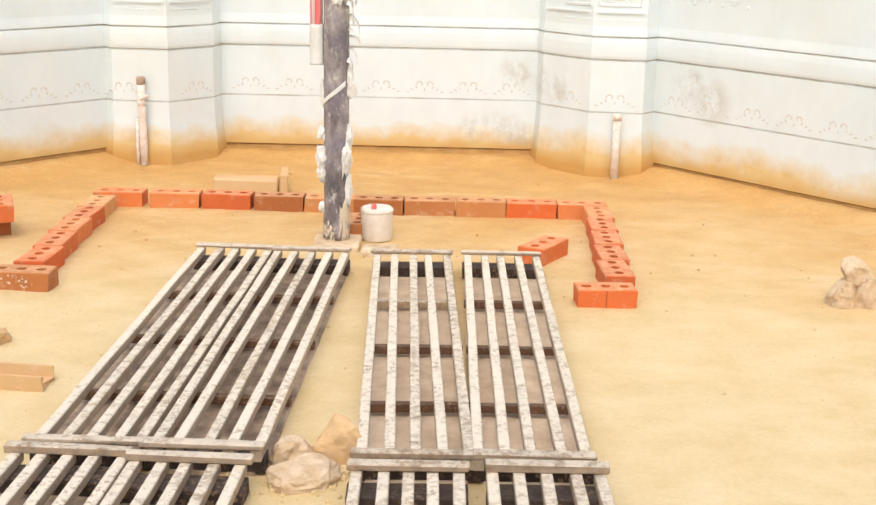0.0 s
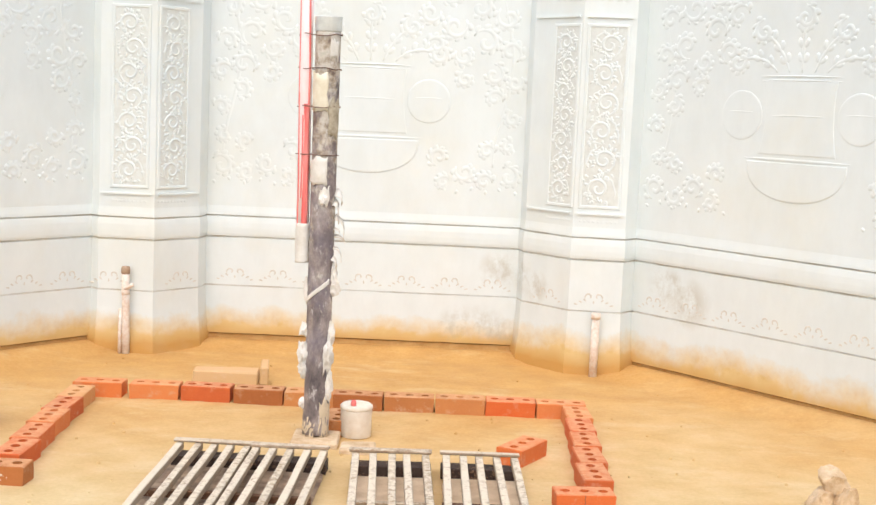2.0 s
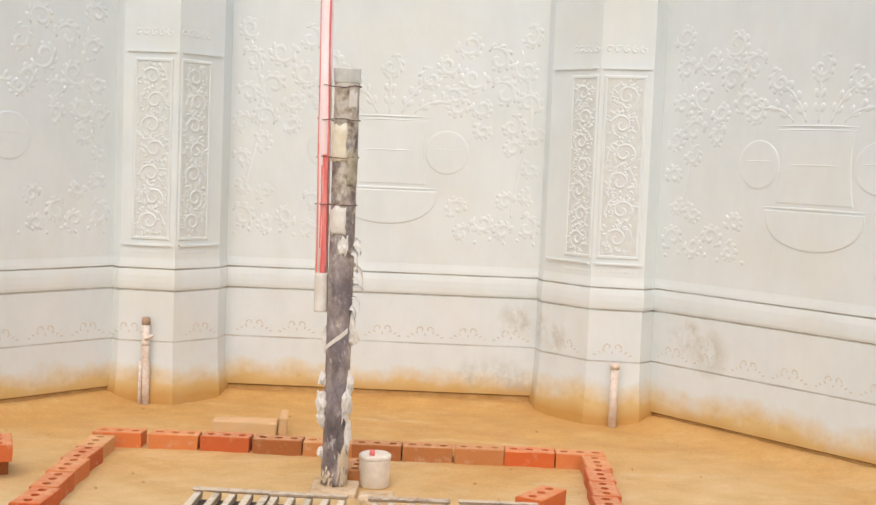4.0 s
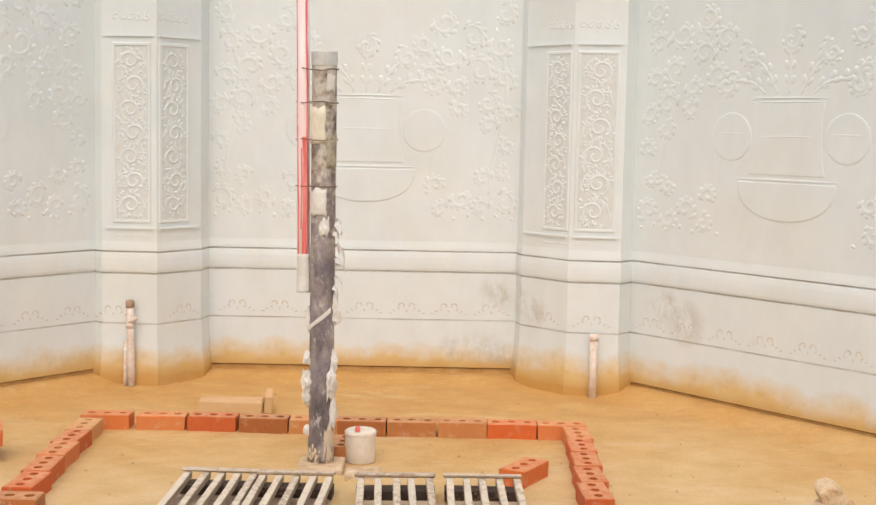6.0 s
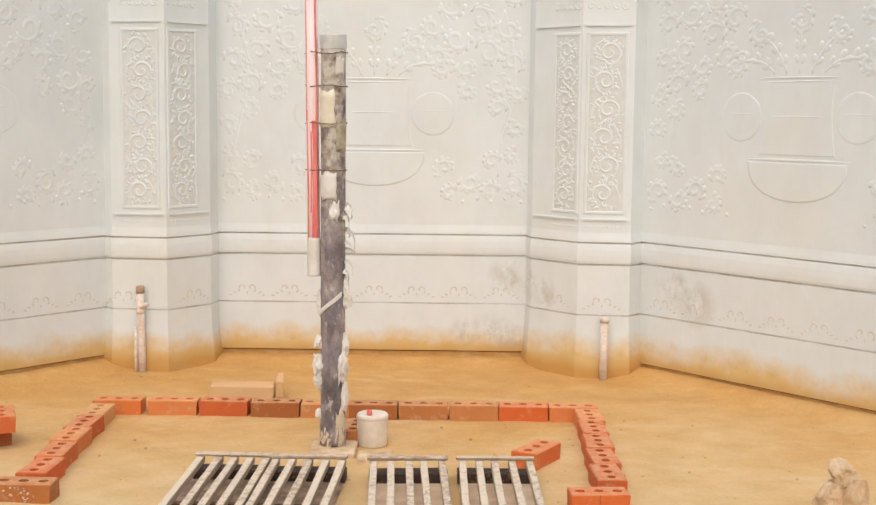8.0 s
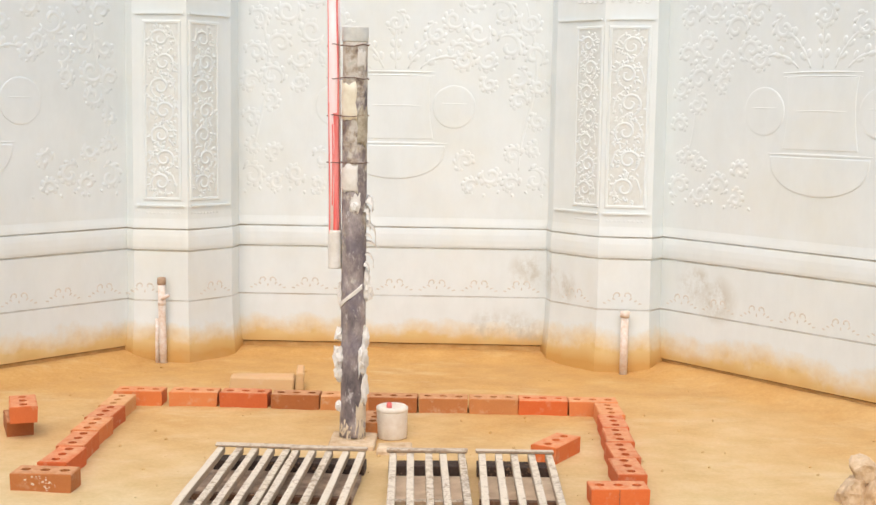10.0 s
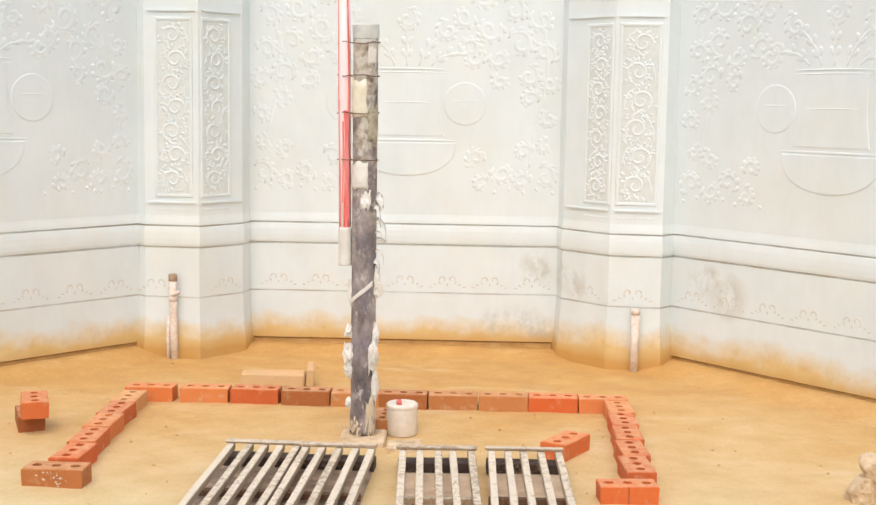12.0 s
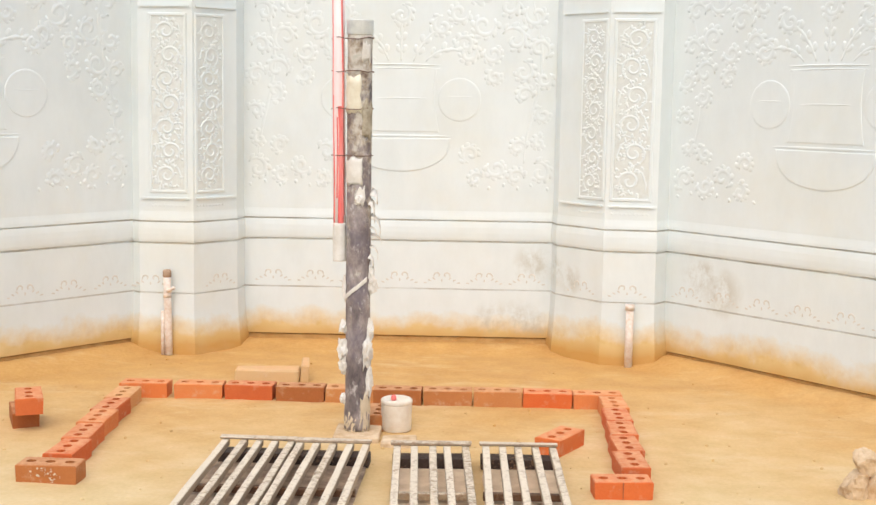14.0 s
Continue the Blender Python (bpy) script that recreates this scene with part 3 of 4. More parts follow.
def brick_mesh(seed):
    """A brick on its bed with three round holes through its upper face."""
    rng = random.Random(seed)
    bm = bmesh.new()
    c = 0.004
    def ring(inset, z, j):
        return [bm.verts.new((x + rng.uniform(-j, j), y + rng.uniform(-j, j), z + rng.uniform(-j, j) * 0.5))
                for x, y in ((-BL / 2 + inset, -BW / 2 + inset), (BL / 2 - inset, -BW / 2 + inset), (BL / 2 - inset, BW / 2 - inset), (-BL / 2 + inset, BW / 2 - inset))]
    r0, r1, r2 = ring(0, 0, 0.002), ring(0, BH - c, 0.002), ring(c, BH, 0.001)
    bm.faces.new(r0)
    for u, v in ((r0, r1), (r1, r2)):
        for k in range(4):
            bm.faces.new((u[k], u[(k + 1) % 4], v[(k + 1) % 4], v[k]))
    # upper face in three cells, each round a hole
    def lerp(a, b, t):
        return a.co.lerp(b.co, t)
    front = [r2[0]] + [bm.verts.new(lerp(r2[0], r2[1], t)) for t in (1 / 3, 2 / 3)] + [r2[1]]
    back = [r2[3]] + [bm.verts.new(lerp(r2[3], r2[2], t)) for t in (1 / 3, 2 / 3)] + [r2[2]]
    for i in range(3):
        quad = [front[i], front[i + 1], back[i + 1], back[i]]
        mid = sum((v.co for v in quad), Vector()) / 4
        r = 0.0185
        hole = [bm.verts.new(mid + Vector((r * 1.1 * math.cos(a), r * math.sin(a), 0))) for a in [radians(-157.5 + 45 * j) for j in range(8)]]
        low = [bm.verts.new(v.co - Vector((0, 0, 0.06))) for v in hole]
        for j in range(8):
            bm.faces.new((hole[j], hole[(j + 1) % 8], low[(j + 1) % 8], low[j]))
        bm.faces.new(low)
        # corner k of the quad faces hole points 2k and 2k-1
        for k in range(4):
            bm.faces.new((quad[k], quad[(k + 1) % 4], hole[(2 * k + 2) % 8], hole[(2 * k + 1) % 8]))
            bm.faces.new((quad[k], hole[(2 * k + 1) % 8], hole[2 * k]))
    return bm


brick_meshes = {}
for tone, mat in BRICKS.items():
    for i in range(3):
        bm = brick_mesh(i)
        me = bpy.data.meshes.new("brick")
        bmesh.ops.recalc_face_normals(bm, faces=bm.faces)
        bm.to_mesh(me)
        bm.free()
        me.materials.append(mat)
        brick_meshes.setdefault(tone, []).append(me)
brick_rng = random.Random(4)


TONE_WORDS = {"red": "bright red", "orange": "orange-red", "brown": "brown", "tan": "dusty tan"}


def brick(x, y, turn=0.0, tone="red", z=None, label="", group="bricks laid out on the mud"):
    ob = new("brick", brick_rng.choice(brick_meshes[tone]))
    ob.matrix_basis = pose(x, y, ground_z(x, y) - 0.003 if z is None else z, 0, 0, turn + brick_rng.uniform(-1.6, 1.6))
    return tagged(ob, label or TONE_WORDS[tone] + " clay brick with three holes, lying on mud", "brick", group)


# far row, its corner brick first
brick(-0.150, 0.075, 0.5, "red", label="red clay corner brick with three holes, lying on mud")
for i, (x, tone) in enumerate(((0.003, "orange"), (0.247, "orange"), (0.492, "brown"), (0.728, "tan"), (0.957, "brown"), (1.195, "tan"), (1.432, "tan"), (1.667, "red"), (1.902, "orange"))):
    brick(x + BL / 2, 0.056 - 0.012 * i / 2, -0.6, tone)
# the two returns towards the viewer
for i, tone in enumerate(("tan", "orange", "orange", "orange", "red")):
    brick(-0.203 + 0.010 * i, -0.145 - 0.245 * i, 88.5, tone)
limed = brick(-0.163, -1.335, -2.0, "brown", label="brown brick splashed with lime, three holes, on mud")
bm = bmesh.new()
lime_rng = random.Random(2)
for i in range(34):
    x, z, r = lime_rng.gauss(0.0, 0.024), min(0.066, max(0.006, lime_rng.gauss(0.036, 0.015))), lime_rng.choice((0.0015, 0.002, 0.003, 0.0045))
    if abs(x) < 0.1:
        bmesh.ops.create_icosphere(bm, subdivisions=1, radius=1.0, matrix=Matrix.Translation((x, -BW / 2 - 0.001, z)) @ Matrix.Diagonal((r * lime_rng.uniform(0.7, 1.6), 0.002, r * lime_rng.uniform(0.6, 1.2), 1)))
part("lime_splash", bm, CEMENT, limed, "white lime splashed on the face")
for i, tone in enumerate(("orange", "red", "orange", "orange", "orange")):
    brick(2.074 - 0.010 * i, -0.180 - 0.240 * i, 91.5, tone)
cracked = brick(1.968, -1.385, 2.0, "red", label="bright red brick with three holes and a cracked face")
cracked.scale = (0.93, 1.0, 0.97)
bm = bmesh.new()
zs = [0.001 + 0.072 * i / 8 for i in range(9)]
left_edge = [bm.verts.new((-0.004 + 0.003 * math.sin(3.1 * i) - 0.0012, -BW / 2 - 0.0022, z)) for i, z in enumerate(zs)]
right_edge = [bm.verts.new((-0.004 + 0.003 * math.sin(3.1 * i) + 0.0012, -BW / 2 - 0.0022, z)) for i, z in enumerate(zs)]
for i in range(8):
    bm.faces.new((left_edge[i], right_edge[i], right_edge[i + 1], left_edge[i + 1]))
part("crack", bm, WIRE, cracked, "dark crack down the face")
# a loose brick beside the frames
brick(1.785, -0.775, 58, "red", label="loose red brick lying askew beside the slatted frame")
# two bricks stacked
brick(-0.552, -0.486, 114, "brown", label="brown brick under another, on mud", group="stacked bricks")
brick(-0.508, -0.552, 110, "orange", z=BH + 0.001, label="orange-brown brick lying on another brick", group="stacked bricks")
# mud-coated bricks behind the far row
bm = bmesh.new()
add_box(bm, -0.163, 0.163, -0.055, 0.055, 0, 0.068, 0.009, 0.005)
slab = solid("mud_block", bm, BRICK_DUSTY)
slab.matrix_basis = pose(0.385, 0.452, ground_z(0.385, 0.452) - 0.004, 0, 0, 2)
tagged(slab, "long mud-coated block behind the brick row", "block")
bm = bmesh.new()
add_box(bm, -0.021, 0.021, -0.055, 0.055, 0, 0.112, 0.006, 0.004)
for v in bm.verts:
    if v.co.z > 0.05 and v.co.y < 0:
        v.co.z -= 0.022
shard = solid("mud_block", bm, BRICK_DUSTY)
shard.matrix_basis = pose(0.572, 0.455, ground_z(0.572, 0.455) - 0.004, 0, 2, 4)
tagged(shard, "thin mud-coated slab standing on edge behind the brick row", "block")
# a dark brick between pole and bucket
brick(1.010, -0.40, 86, "brown", label="dark damp brick between pole and bucket")


# ---- slatted timber frames ----
def slatted_frame(x0, x1, y_far, y_near, turn, board_h, seed, label):
    """Five slats on cross battens, with a board across each end."""
    rng = random.Random(seed)
    w, length = x1 - x0, y_far - y_near
    root = new("slatted_frame")
    root.matrix_basis = pose((x0 + x1) / 2, y_far, 0.004, 0, 0, turn)
    sw = 0.028
    for i in range(5):
        x = -w / 2 + sw / 2 + 0.002 + (w - sw - 0.004) * i / 4
        bm = bmesh.new()
        dx, skew = rng.uniform(-0.004, 0.004), rng.uniform(-0.004, 0.004)
        rows = []
        for j in range(15):
            y = -length * j / 14
            wob = dx + skew * (j / 7 - 1) + 0.0022 * noise.noise(Vector((seed * 7.0 + i, y * 2.5, 0)))
            hw = sw / 2 * (1 + 0.10 * noise.noise(Vector((seed + 3.0 * i, y * 4.0, 5))))
            zt = 0.072 + 0.002 * noise.noise(Vector((seed * 2.0 + i, y * 3.0, 9)))
            rows.append([bm.verts.new((x + wob + u * hw, y, z)) for u, z in ((-0.9, 0.043), (-1, 0.046), (-1, zt - 0.003), (-0.82, zt), (0.82, zt), (1, zt - 0.003), (1, 0.046), (0.9, 0.043))])
        for u, v in zip(rows, rows[1:]):
            for k in range(8):
                bm.faces.new((u[k], u[(k + 1) % 8], v[(k + 1) % 8], v[k]))
        bm.faces.new(rows[0])
        bm.faces.new(rows[-1])
        part("slat", bm, SLAT, root)
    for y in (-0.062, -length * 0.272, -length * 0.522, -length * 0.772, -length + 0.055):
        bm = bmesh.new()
        # end battens are near-black, the far one deepest; middle ones are brown
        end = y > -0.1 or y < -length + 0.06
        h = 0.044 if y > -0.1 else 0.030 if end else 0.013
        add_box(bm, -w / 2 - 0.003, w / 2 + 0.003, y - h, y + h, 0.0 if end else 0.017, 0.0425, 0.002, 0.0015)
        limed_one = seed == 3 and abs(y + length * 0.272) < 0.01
        part("cross_batten", bm, SLAT if limed_one else BATTEN if end else BROWN_BATTEN, root, "lime-white batten under the slats" if limed_one else "near-black batten under the slats" if end else "dark brown batten under the slats")
    for y0, y1, h in ((-0.026, 0.006, board_h), (-length - 0.006, -length + 0.026, 0.016)):
        bm = bmesh.new()
        add_box(bm, -w / 2 - rng.uniform(0.004, 0.012), w / 2 + rng.uniform(0.004, 0.012), y0, y1, 0.0735, 0.0735 + h, 0.003, 0.0025)
        part("end_board", bm, BOARD, root, "weathered board nailed across the slats")
    return tagged(root, label, "pallet", "slatted frames on the mud")


def slurry(x0, x1, y0, y1, turn, seed, mat, label):
    """An added sheet under a frame; the dark one paints shade between the slats."""
    rng = random.Random(seed)
    bm = bmesh.new()
    n = 72
    rim = []
    hw, hl = (x1 - x0) / 2 - 0.003, (y1 - y0) / 2 - 0.012
    for i in range(n):
        a = 2 * math.pi * i / n
        c, q = math.cos(a), math.sin(a)
        f = (abs(c) ** 14 + abs(q) ** 14) ** (-1 / 14)
        wob = 1 + 0.03 * noise.noise(Vector((seed * 5.0 + c * 3, q * 9, 0)))
        rim.append((hw * c * f * wob, hl * q * f * min(wob, 1.0)))
    top = [bm.verts.new((x, y, 0.0085)) for x, y in rim]
    foot = [bm.verts.new((x * 1.03, y * 1.002, -0.01)) for x, y in rim]
    for i in range(n):
        bm.faces.new((foot[i], foot[(i + 1) % n], top[(i + 1) % n], top[i]))
    bm.faces.new(top)
    ob = solid("under_slat_sheet", bm, mat)
    m = pose((x0 + x1) / 2, y1, 0, 0, 0, turn) @ Matrix.Translation((0, -(y1 - y0) / 2, 0))
    ob.matrix_basis = m
    return tagged(ob, label, "slurry", kind="stuff")


FRAME_LABEL = "lime-splashed slatted timber frame lying on mud"
for seed, (x0, x1, far, near, turn, board) in enumerate((
        (0.422, 0.714, -0.978, -2.94, -1.75, 0.013), (0.719, 1.014, -1.000, -2.95, -2.0, 0.013),
        (1.108, 1.408, -1.01, -2.98, 2.0, 0.013), (1.456, 1.750, -1.00, -2.975, 0.3, 0.013),
        (0.340, 0.632, -2.980, -4.95, -2.0, 0.018), (0.636, 0.926, -3.015, -4.98, -2.0, 0.020),
        (1.168, 1.448, -3.035, -5.02, 0.8, 0.020), (1.498, 1.780, -3.025, -5.0, 0.4, 0.022))):
    slatted_frame(x0, x1, far, near, turn, board, seed + 1, FRAME_LABEL)
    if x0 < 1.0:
        slurry(x0 - (0.018 if x0 < 0.5 else 0), x1, near, far, turn, seed + 1, GAP_SHADE, "dark sheet painting shade on the mud under slats")
    else:
        slurry(x0, x1, near, far, turn, seed + 1, PALE_SHEET, "pale tan sheet added on the mud under slats")


# ---- pole with its tied pipe ----
PX, PY, PR, PTOP = 0.926, -0.590, 0.052, 1.760
pole = new("pole")
pole.matrix_basis = pose(PX, PY, 0)
bm = bmesh.new()
prof = []
for i in range(45):
    z = 0.03 + (PTOP - 0.055 - 0.03) * i / 44
    prof.append((PR * (1 + 0.02 * noise.noise(Vector((0, 0, z * 9)))) + (0.004 if z < 0.12 else 0), z))
add_lathe(bm, prof, 28)
part("shaft", bm, POLE, pole, "dark soiled shaft with torn paper remains", True)
bm = bmesh.new()
add_lathe(bm, [(PR + 0.001, PTOP - 0.06), (PR + 0.004, PTOP - 0.055), (PR + 0.004, PTOP - 0.004), (PR + 0.006, PTOP), (PR - 0.004, PTOP), (PR - 0.006, PTOP - 0.02), (0.004, PTOP - 0.02)], 28)
part("sleeve", bm, ZINC, pole, "bright zinc sleeve at the top", True)


def wrap(name, mat, a0, a1, z0, z1, seed, lift=0.003, ragged=0.016, label=""):
    """A torn sheet stuck round the shaft between two angles (0 faces the east, -90 the viewer)."""
    rng = random.Random(seed)
    bm = bmesh.new()
    n, m = 12, 6
    rows = []
    for j in range(m + 1):
        row = []
        for i in range(n + 1):
            a = radians(a0 + (a1 - a0) * i / n + (9 * noise.noise(Vector((seed * 3.3, j * 0.55, i))) if i in (0, n) else 0))
            z = z0 + (z1 - z0) * j / m + (1.6 * ragged * noise.noise(Vector((i * 0.31, seed * 2.7, j * 5.0))) if j in (0, m) else 0)
            r = PR + lift + 0.002 * rng.random()
            row.append((r, a, z))
        rows.append(row)
    front = [[bm.verts.new((r * math.cos(a), r * math.sin(a), z)) for r, a, z in row] for row in rows]
    rear = [[bm.verts.new(((r - 0.0025) * math.cos(a), (r - 0.0025) * math.sin(a), z)) for r, a, z in row] for row in rows]
    for g in (front, rear):
        for j in range(m):
            for i in range(n):
                bm.faces.new((g[j][i], g[j][i + 1], g[j + 1][i + 1], g[j + 1][i]))
    edge = [(0, i) for i in range(n)] + [(j, n) for j in range(m)] + [(m, n - i) for i in range(n)] + [(m - j, 0) for j in range(m)]
    for (j, i), (q, p) in zip(edge, edge[1:] + edge[:1]):
        bm.faces.new((front[j][i], front[q][p], rear[q][p], rear[j][i]))
    part(name, bm, mat, pole, label, True)


wrap("paper_patch", CREAM, -178, -78, 1.375, 1.525, 1, label="yellowed paper stuck round the shaft")
wrap("paper_patch", PAPER, -165, -72, 1.075, 1.190, 2, label="white paper stuck round the shaft")
wrap("paper_patch", PAPER, -75, -35, 1.595, 1.665, 3)
wrap("paper_patch", PAPER, -100, -58, 1.000, 1.070, 4, ragged=0.022)
wrap("paper_patch", OLIVE, -75, -15, 1.270, 1.420, 5, ragged=0.025)
wrap("paper_patch", PAPER, -62, -15, 0.300, 0.420, 6, 0.008, 0.03)
wrap("cement_splash", CEMENT, -72, 5, 0.03, 0.190, 7, 0.003, 0.085, "pale cement splashed on the foot")
wrap("cement_splash", CEMENT, -172, -95, 0.03, 0.085, 8, 0.003, 0.05)


def tatter(angle, z, length, drop, width, seed, mat=PAPER):
    """A torn paper strip standing off the shaft and hanging down."""
    rng = random.Random(seed)
    a = radians(angle)
    out, side = Vector((math.cos(a), math.sin(a), 0)), Vector((-math.sin(a), math.cos(a), 0))
    bm = bmesh.new()
    rows = []
    n = 7
    for i in range(n + 1):
        t = i / n
        p = out * (PR + length * math.sin(t * 1.9) / 0.95) + Vector((0, 0, z - drop * t * t)) + side * rng.uniform(-0.006, 0.006)
        w = width * (1 - 0.6 * t) * rng.uniform(0.7, 1.15) / 2
        rows.append([bm.verts.new(p + side * w * u + Vector((0, 0, w * 0.9 * u + v))) for u, v in ((-1, 0), (1, 0), (1, -0.002), (-1, -0.002))])
    for u, v in zip(rows, rows[1:]):
        for k in range(4):
            bm.faces.new((u[k], u[(k + 1) % 4], v[(k + 1) % 4], v[k]))
    bm.faces.new(rows[0])
    bm.faces.new(rows[-1])
    part("paper_tatter", bm, mat, pole, "", True)


def wad(angle, z, w, h, depth, seed, mat=PAPER):
    """A crumpled lump of paper or rag stuck to the shaft."""
    off = Vector((seed * 1.3, seed * 2.1, seed * 0.7))
    bm = bmesh.new()
    bmesh.ops.create_icosphere(bm, subdivisions=3, radius=1.0)
    a = radians(angle)
    for v in bm.verts:
        q = v.co.normalized()
        q *= 1 + 0.45 * noise.fractal(q * 1.9 + off, 0.8, 2.1, 4) + 0.25 * abs(noise.noise(q * 4.5 + off))
        v.co = Vector((q.x * depth, q.y * w, q.z * h))
    bm.transform(Matrix.Translation(((PR + depth * 0.3) * math.cos(a), (PR + depth * 0.3) * math.sin(a), z)) @ Matrix.Rotation(a, 4, "Z"))
    part("paper_wad", bm, mat, pole, "crumpled torn paper")


for i, (ang, z, length, drop, width) in enumerate(((-15, 1.05, 0.030, 0.05, 0.035), (-22, 1.01, 0.022, 0.09, 0.03), (-12, 0.95, 0.040, 0.10, 0.026), (-20, 0.90, 0.030, 0.03, 0.012), (-5, 0.87, 0.044, 0.05, 0.012), (-14, 0.82, 0.034, 0.06, 0.012), (-30, 0.78, 0.022, 0.05, 0.02))):
    tatter(ang, z, length, drop, width, 20 + i)
for i, (ang, z, w, h, depth) in enumerate(((-172, 0.47, 0.022, 0.030, 0.020), (-168, 0.375, 0.026, 0.050, 0.024), (-170, 0.305, 0.024, 0.034, 0.022), (-175, 0.16, 0.016, 0.022, 0.016),
                                           (-38, 0.375, 0.026, 0.050, 0.016), (-22, 0.46, 0.016, 0.045, 0.014), (-25, 0.24, 0.020, 0.060, 0.013), (-14, 0.70, 0.014, 0.050, 0.016),
                                           (-85, 1.02, 0.016, 0.020, 0.010), (-15, 0.655, 0.015, 0.035, 0.024), (-175, 0.64, 0.012, 0.05, 0.012))):
    wad(ang, z, w, h, depth, 3 + i)
# a pale strip wound slantwise round the shaft
bm = bmesh.new()
rows = []
for i in range(13):
    a = radians(-175 + 130 * i / 12)
    z = 0.575 + 0.095 * i / 12
    rows.append([bm.verts.new(((PR + r) * math.cos(a), (PR + r) * math.sin(a), z + dz)) for r, dz in ((0.001, 0), (0.005, 0.002), (0.005, 0.020), (0.001, 0.022))])
for u, v in zip(rows, rows[1:]):
    for k in range(4):
        bm.faces.new((u[k], u[(k + 1) % 4], v[(k + 1) % 4], v[k]))
part("paper_strip", bm, PAPER, pole, "pale strip wound slantwise")
# the pipe tied to the pole, leaning a little away from it towards the top
def pipe_x(z):
    return -0.080 - 0.010 * (z - 0.75)


PIPE_R = 0.0265
bm = bmesh.new()
add_tube(bm, [(pipe_x(z), 0.004, z) for z in (0.78, 1.3, 2.6)], PIPE_R, 18)
pipe = part("tied_pipe", bm, PINK, pole, "pink-white plastic pipe tied upright to the pole", True)
bm = bmesh.new()
add_tube(bm, [(pipe_x(z), 0.004, z) for z in (0.752, 0.76, 0.90, 0.915)], PIPE_R + 0.002, 18)
part("socket", bm, PAPER, pipe, "white pipe socket", True)
# (angle round the pipe, -90 faces the viewer), foot, head, half width in degrees
for a_mid, z0, z1, wdt in ((-140, 0.90, 1.45, 7), (-66, 0.88, 1.405, 27), (-50, 0.95, 2.55, 9), (-152, 1.40, 2.55, 7), (-104, 1.02, 1.36, 6)):
    bm = bmesh.new()
    rows = []
    for j in range(25):
        z = z0 + (z1 - z0) * j / 24
        sway = 5 * math.sin(9 * z + a_mid)
        half = wdt * (1 + 0.25 * noise.noise(Vector((a_mid, z * 8, 0))))
        rows.append([bm.verts.new((pipe_x(z) + r * math.cos(radians(a_mid + sway + d)), 0.004 + r * math.sin(radians(a_mid + sway + d)), z))
                     for r, d in ((PIPE_R - 0.001, -half - 1), (PIPE_R + 0.0013, -half), (PIPE_R + 0.0019, 0), (PIPE_R + 0.0013, half), (PIPE_R - 0.001, half + 1))])
    for u, v in zip(rows, rows[1:]):
        for k in range(4):
            bm.faces.new((u[k], u[k + 1], v[k + 1], v[k]))
    part("ribbon", bm, RED, pipe, "red ribbon along the pipe", True)
for z, sag in ((1.685, 0.006), (1.55, -0.004), (1.395, 0.004), (1.20, 0.0)):
    bm = bmesh.new()
    loop = [(PR + 0.006, 0.0), (PR * 0.7, -PR * 0.82), (0, -PR - 0.006), (-0.055, -0.040), (-0.088, -0.027), (-0.118, 0.004), (-0.088, 0.034), (-0.05, 0.045), (0, PR + 0.006), (PR * 0.7, PR * 0.82), (PR + 0.006, 0.0)]
    add_tube(bm, [(x, y, z + sag * math.sin(2 * i)) for i, (x, y) in enumerate(loop)], 0.0020, 6)
    part("tie_wire", bm, WIRE, pole, "dark wire binding pipe and pole")
tagged(pole, "dark pole with torn paper, zinc top and tied pipe", "pole")

# footing pads under the pole
for x0, x1, y0, y1, h in ((0.835, 1.025, -0.725, -0.50, 0.022), (1.035, 1.19, -0.79, -0.65, 0.014)):
    bm = bmesh.new()
    add_box(bm, x0, x1, y0, y1, -0.02, h, 0.006, 0.006)
    tagged(solid("cement_pad", bm, STONE), "pale muddy cement pad at the foot of the pole", "pad", "cement pads")

# ---- bucket ----
bucket = new("bucket")
bucket.matrix_basis = pose(1.091, -0.494, 0.0)
bm = bmesh.new()
add_lathe(bm, [(0.063, 0.0), (0.066, 0.004), (0.067, 0.11), (0.067, 0.128)], 28)
part("body", bm, PLASTIC, bucket, "", True)
bm = bmesh.new()
add_lathe(bm, [(0.0675, 0.118), (0.0695, 0.120), (0.0695, 0.134), (0.062, 0.141), (0.052, 0.138), (0.02, 0.130)], 28)
part("lid", bm, PLASTIC, bucket, "", True)
bm = bmesh.new()
add_lathe(bm, [(0.012, 0.136), (0.012, 0.150), (0.009, 0.158), (0.003, 0.160)], 12, -0.012, -0.02)
part("cap", bm, RED, bucket, "small red cap", True)
tagged(bucket, "white plastic bucket with lid, muddy, on mud", "bucket")


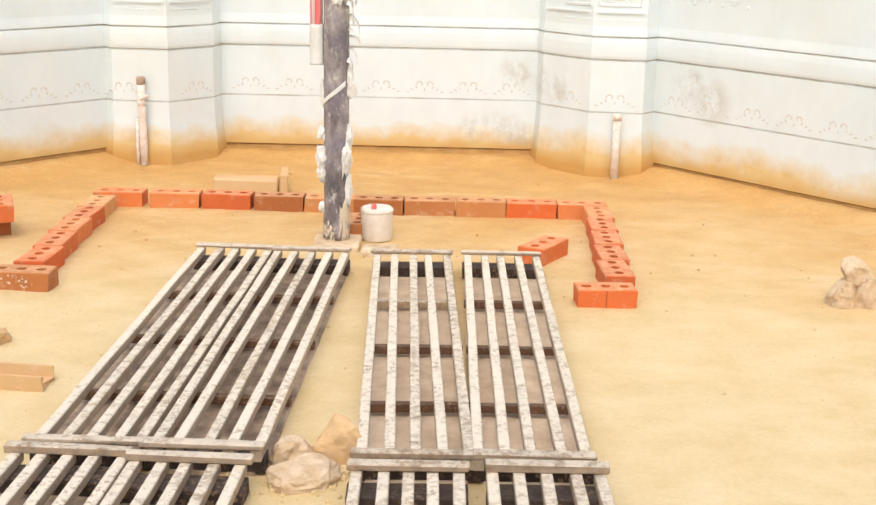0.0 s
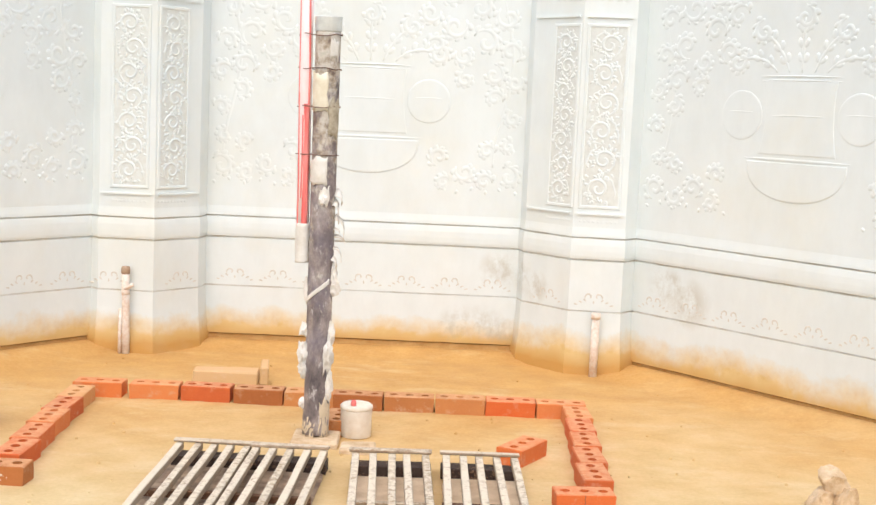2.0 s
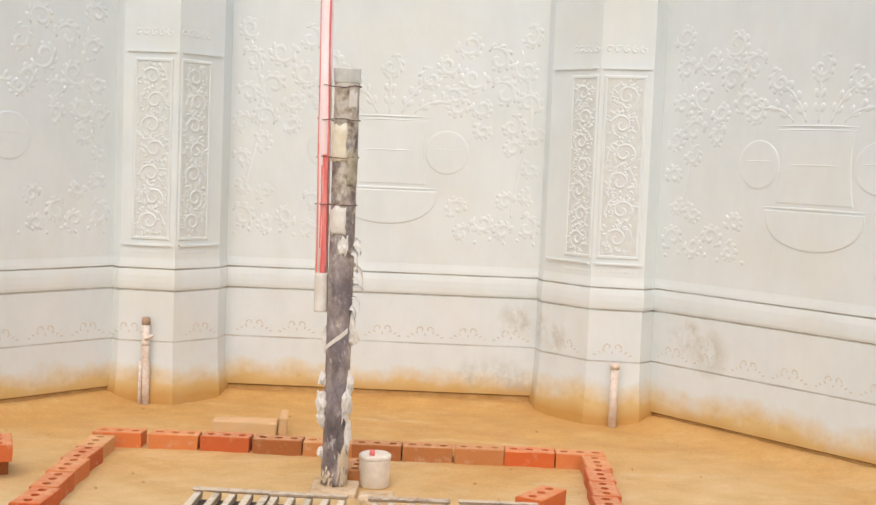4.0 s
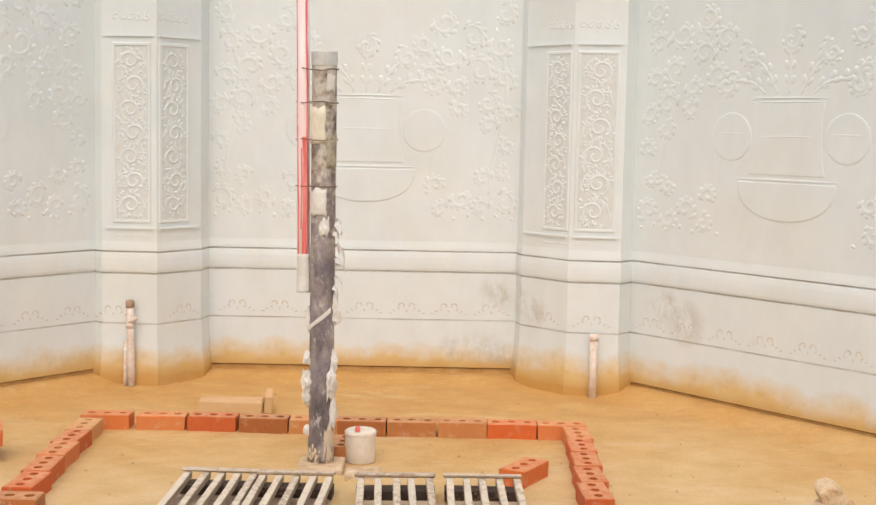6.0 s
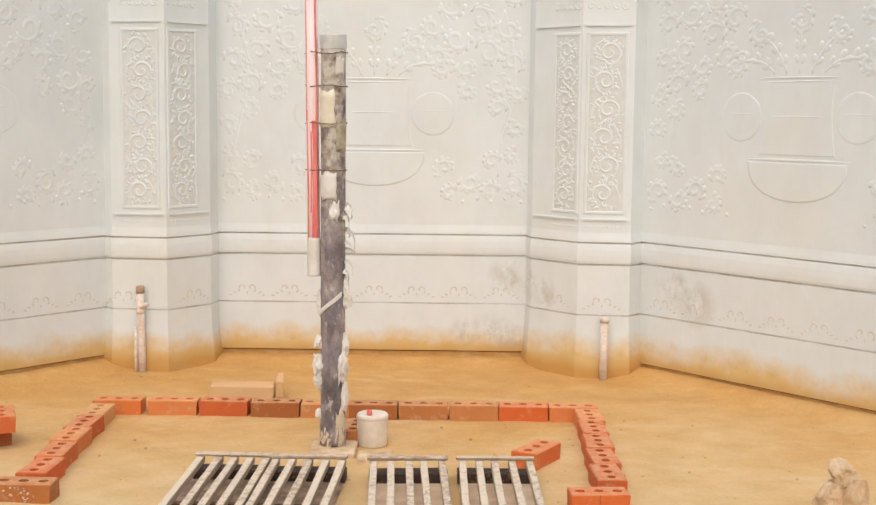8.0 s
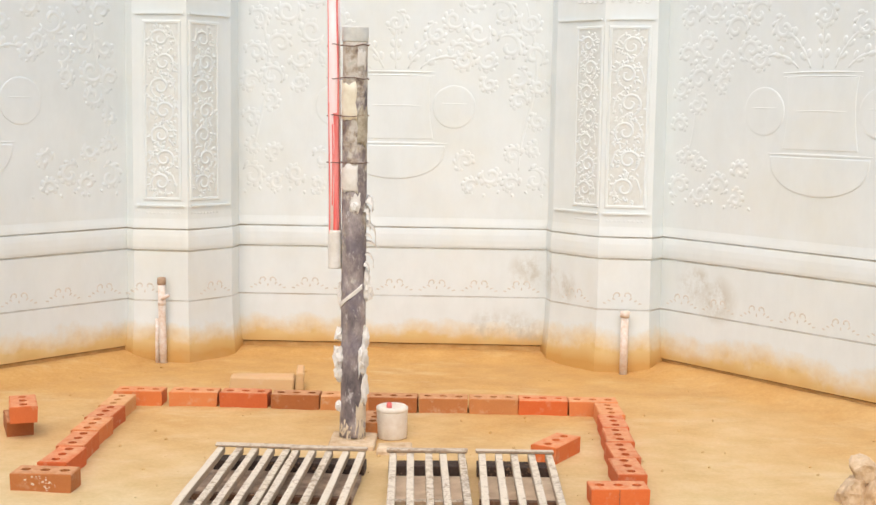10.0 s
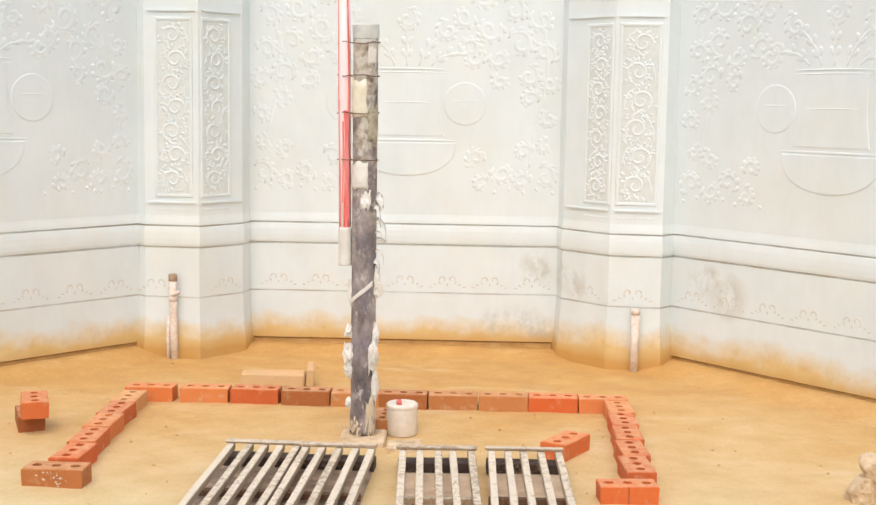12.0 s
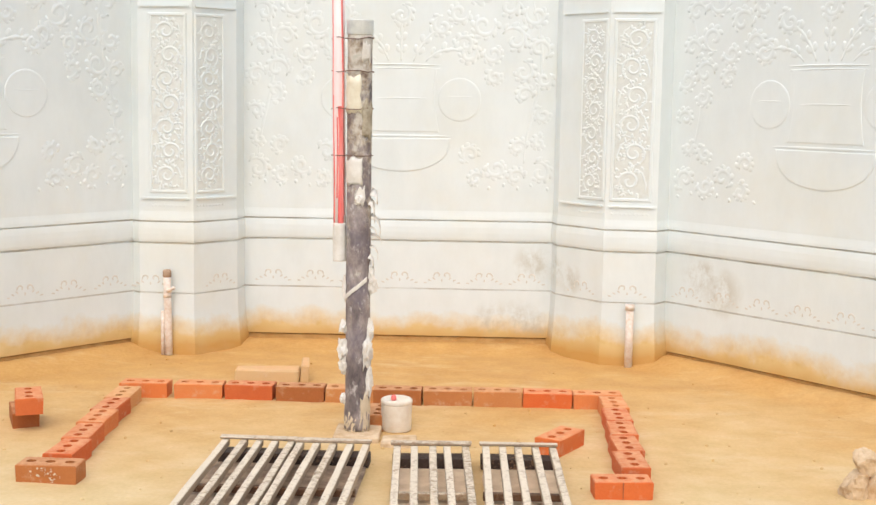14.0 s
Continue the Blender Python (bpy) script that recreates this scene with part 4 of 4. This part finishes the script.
# ---- lumps of clay and broken brick ----
def lump(name, x, y, z, sx, sy, sz, seed, mat, label, turn=0.0, flat=0.5):
    rng = random.Random(seed)
    bm = bmesh.new()
    bmesh.ops.create_icosphere(bm, subdivisions=4, radius=1.0)
    cuts = [Vector((rng.uniform(-1, 1), rng.uniform(-1, 1), rng.uniform(-0.3, 1))).normalized() for _ in range(7)] + [Vector((0.1, 0, 1)).normalized()]
    off = Vector((seed * 3.1, seed * 1.7, 0))
    for v in bm.verts:
        p = v.co.normalized()
        p = p.lerp(p * (0.80 / max(abs(p.x), abs(p.y), abs(p.z))), 0.55)
        for c in cuts:
            d = p.dot(c)
            if d > flat:
                p = p - c * (d - flat) * 0.92
        p *= 1 + 0.16 * noise.fractal(p * 2.6 + off, 0.9, 2.1, 5)
        v.co = Vector((p.x * sx, p.y * sy, max(p.z, -0.55) * sz))
    low = min(v.co.z for v in bm.verts)
    for v in bm.verts:
        v.co.z -= low
    ob = solid(name, bm, mat, False)
    ob.matrix_basis = pose(x, y, z, 0, 0, turn)
    return tagged(ob, label, "rubble")


lump("clay_lump", 1.005, -2.845, -0.010, 0.070, 0.055, 0.068, 3, STONE, "pale broken clay lump between the frames", 20, 0.62)
lump("clay_lump", 1.130, -2.815, -0.010, 0.075, 0.060, 0.105, 5, BRICK_DUSTY, "reddish broken clay lump between the frames", -12, 0.58)
lump("clay_lump", 1.055, -2.955, -0.020, 0.105, 0.085, 0.048, 8, STONE, "crumbling sandy clay lump between the frames", 40, 0.78)
lump("clay_lump", 2.852, -1.315, -0.012, 0.070, 0.07, 0.085, 11, STONE, "rough pale stone lump on mud", 10, 0.66)
lump("clay_lump", 2.928, -1.34, -0.012, 0.065, 0.06, 0.095, 12, STONE, "rough tan stone lump on mud", 70, 0.66)
lump("clay_lump", 2.886, -1.315, 0.080, 0.075, 0.06, 0.080, 16, STONE, "pale broken stone resting on other lumps", 30, 0.55)
lump("clay_lump", -0.055, -1.99, -0.006, 0.075, 0.06, 0.06, 17, BRICK_DUSTY, "broken brick piece on mud", 35)


def channel_tile(x, y, turn):
    """A broken hollow tile: floor and two low sides."""
    bm = bmesh.new()
    prof = [(-0.055, 0), (0.055, 0), (0.055, 0.045), (0.043, 0.045), (0.038, 0.014), (-0.038, 0.014), (-0.043, 0.045), (-0.055, 0.045)]
    ends = [[bm.verts.new((s * 0.12 + random.uniform(-0.008, 0.008), u, v)) for u, v in prof] for s in (-1, 1)]
    for i in range(8):
        bm.faces.new((ends[0][i], ends[0][(i + 1) % 8], ends[1][(i + 1) % 8], ends[1][i]))
    bm.faces.new(ends[0])
    bm.faces.new(ends[1])
    ob = solid("broken_tile", bm, BRICK_DUSTY)
    ob.matrix_basis = pose(x, y, 0.0, 0, 0, turn)
    return tagged(ob, "broken mud-coated channel tile on mud", "tile")


channel_tile(0.115, -2.33, -6)

# ---- pipes standing against the pilasters ----
stub = new("pipe_stub")
stub.matrix_basis = pose(2.284, 0.955, 0)
bm = bmesh.new()
add_tube(bm, [(0, 0, -0.02), (0, 0, 0.16), (0.001, 0, 0.32)], 0.022, 16)
part("pipe", bm, PVC, stub, "", True)
bm = bmesh.new()
add_tube(bm, [(0, 0, 0.315), (0, 0, 0.347)], 0.026, 16)
part("collar", bm, PVC, stub, "", True)
tagged(stub, "dirty white pipe stub standing against the pilaster", "pipe")

riser = new("water_pipe")
riser.matrix_basis = pose(-0.262, 1.030, 0)
bm = bmesh.new()
add_tube(bm, [(0.006, 0, -0.02), (0.005, 0, 0.13), (0.002, 0, 0.28), (0.0, 0, 0.44)], 0.021, 14)
part("pipe", bm, PVC, riser, "", True)
bm = bmesh.new()
add_tube(bm, [(-0.026, -0.004, -0.02), (-0.027, -0.004, 0.13), (-0.025, -0.004, 0.25)], 0.010, 12)
part("side_pipe", bm, PVC, riser, "", True)
bm = bmesh.new()
add_lathe(bm, [(0.021, 0.440), (0.024, 0.444), (0.024, 0.470), (0.021, 0.480), (0.006, 0.483)], 14)
part("cap", bm, RUST, riser, "rusty cap on top", True)
bm = bmesh.new()
add_tube(bm, [(0.0, -0.012, 0.36), (0.022, -0.020, 0.372), (0.045, -0.022, 0.385)], 0.010, 10)
part("spout", bm, PVC, riser, "", True)
bm = bmesh.new()
add_tube(bm, [(0.001, 0, 0.325), (0.001, 0, 0.355)], 0.022, 14)
part("joint", bm, PVC, riser, "stained pipe joint", True)
tagged(riser, "stained white water pipe standing against the pilaster", "pipe")

# ---- crumbs of mud and grit ----
bm = bmesh.new()
crumb_rng = random.Random(9)
for i in range(900):
    x, y = crumb_rng.uniform(-1.6, 3.8), crumb_rng.uniform(-4.0, 1.2)
    if i % 3 == 0:
        x, y = crumb_rng.gauss(1.05, 0.10), crumb_rng.gauss(-2.9, 0.10)
    if y > 0.9 - 0.9 * max(0, abs(x - 1) - 1.3):
        continue
    r = crumb_rng.choice((0.003, 0.004, 0.005, 0.009))
    m = pose(x, y, ground_z(x, y) + r * 0.3, crumb_rng.uniform(0, 90), 0, crumb_rng.uniform(0, 90)) @ Matrix.Diagonal((r, r * 0.8, r * 0.6, 1))
    bmesh.ops.create_icosphere(bm, subdivisions=1, radius=1.0, matrix=m)
tagged(solid("grit", bm, MUD), "scattered crumbs of dried mud", "grit", kind="stuff")
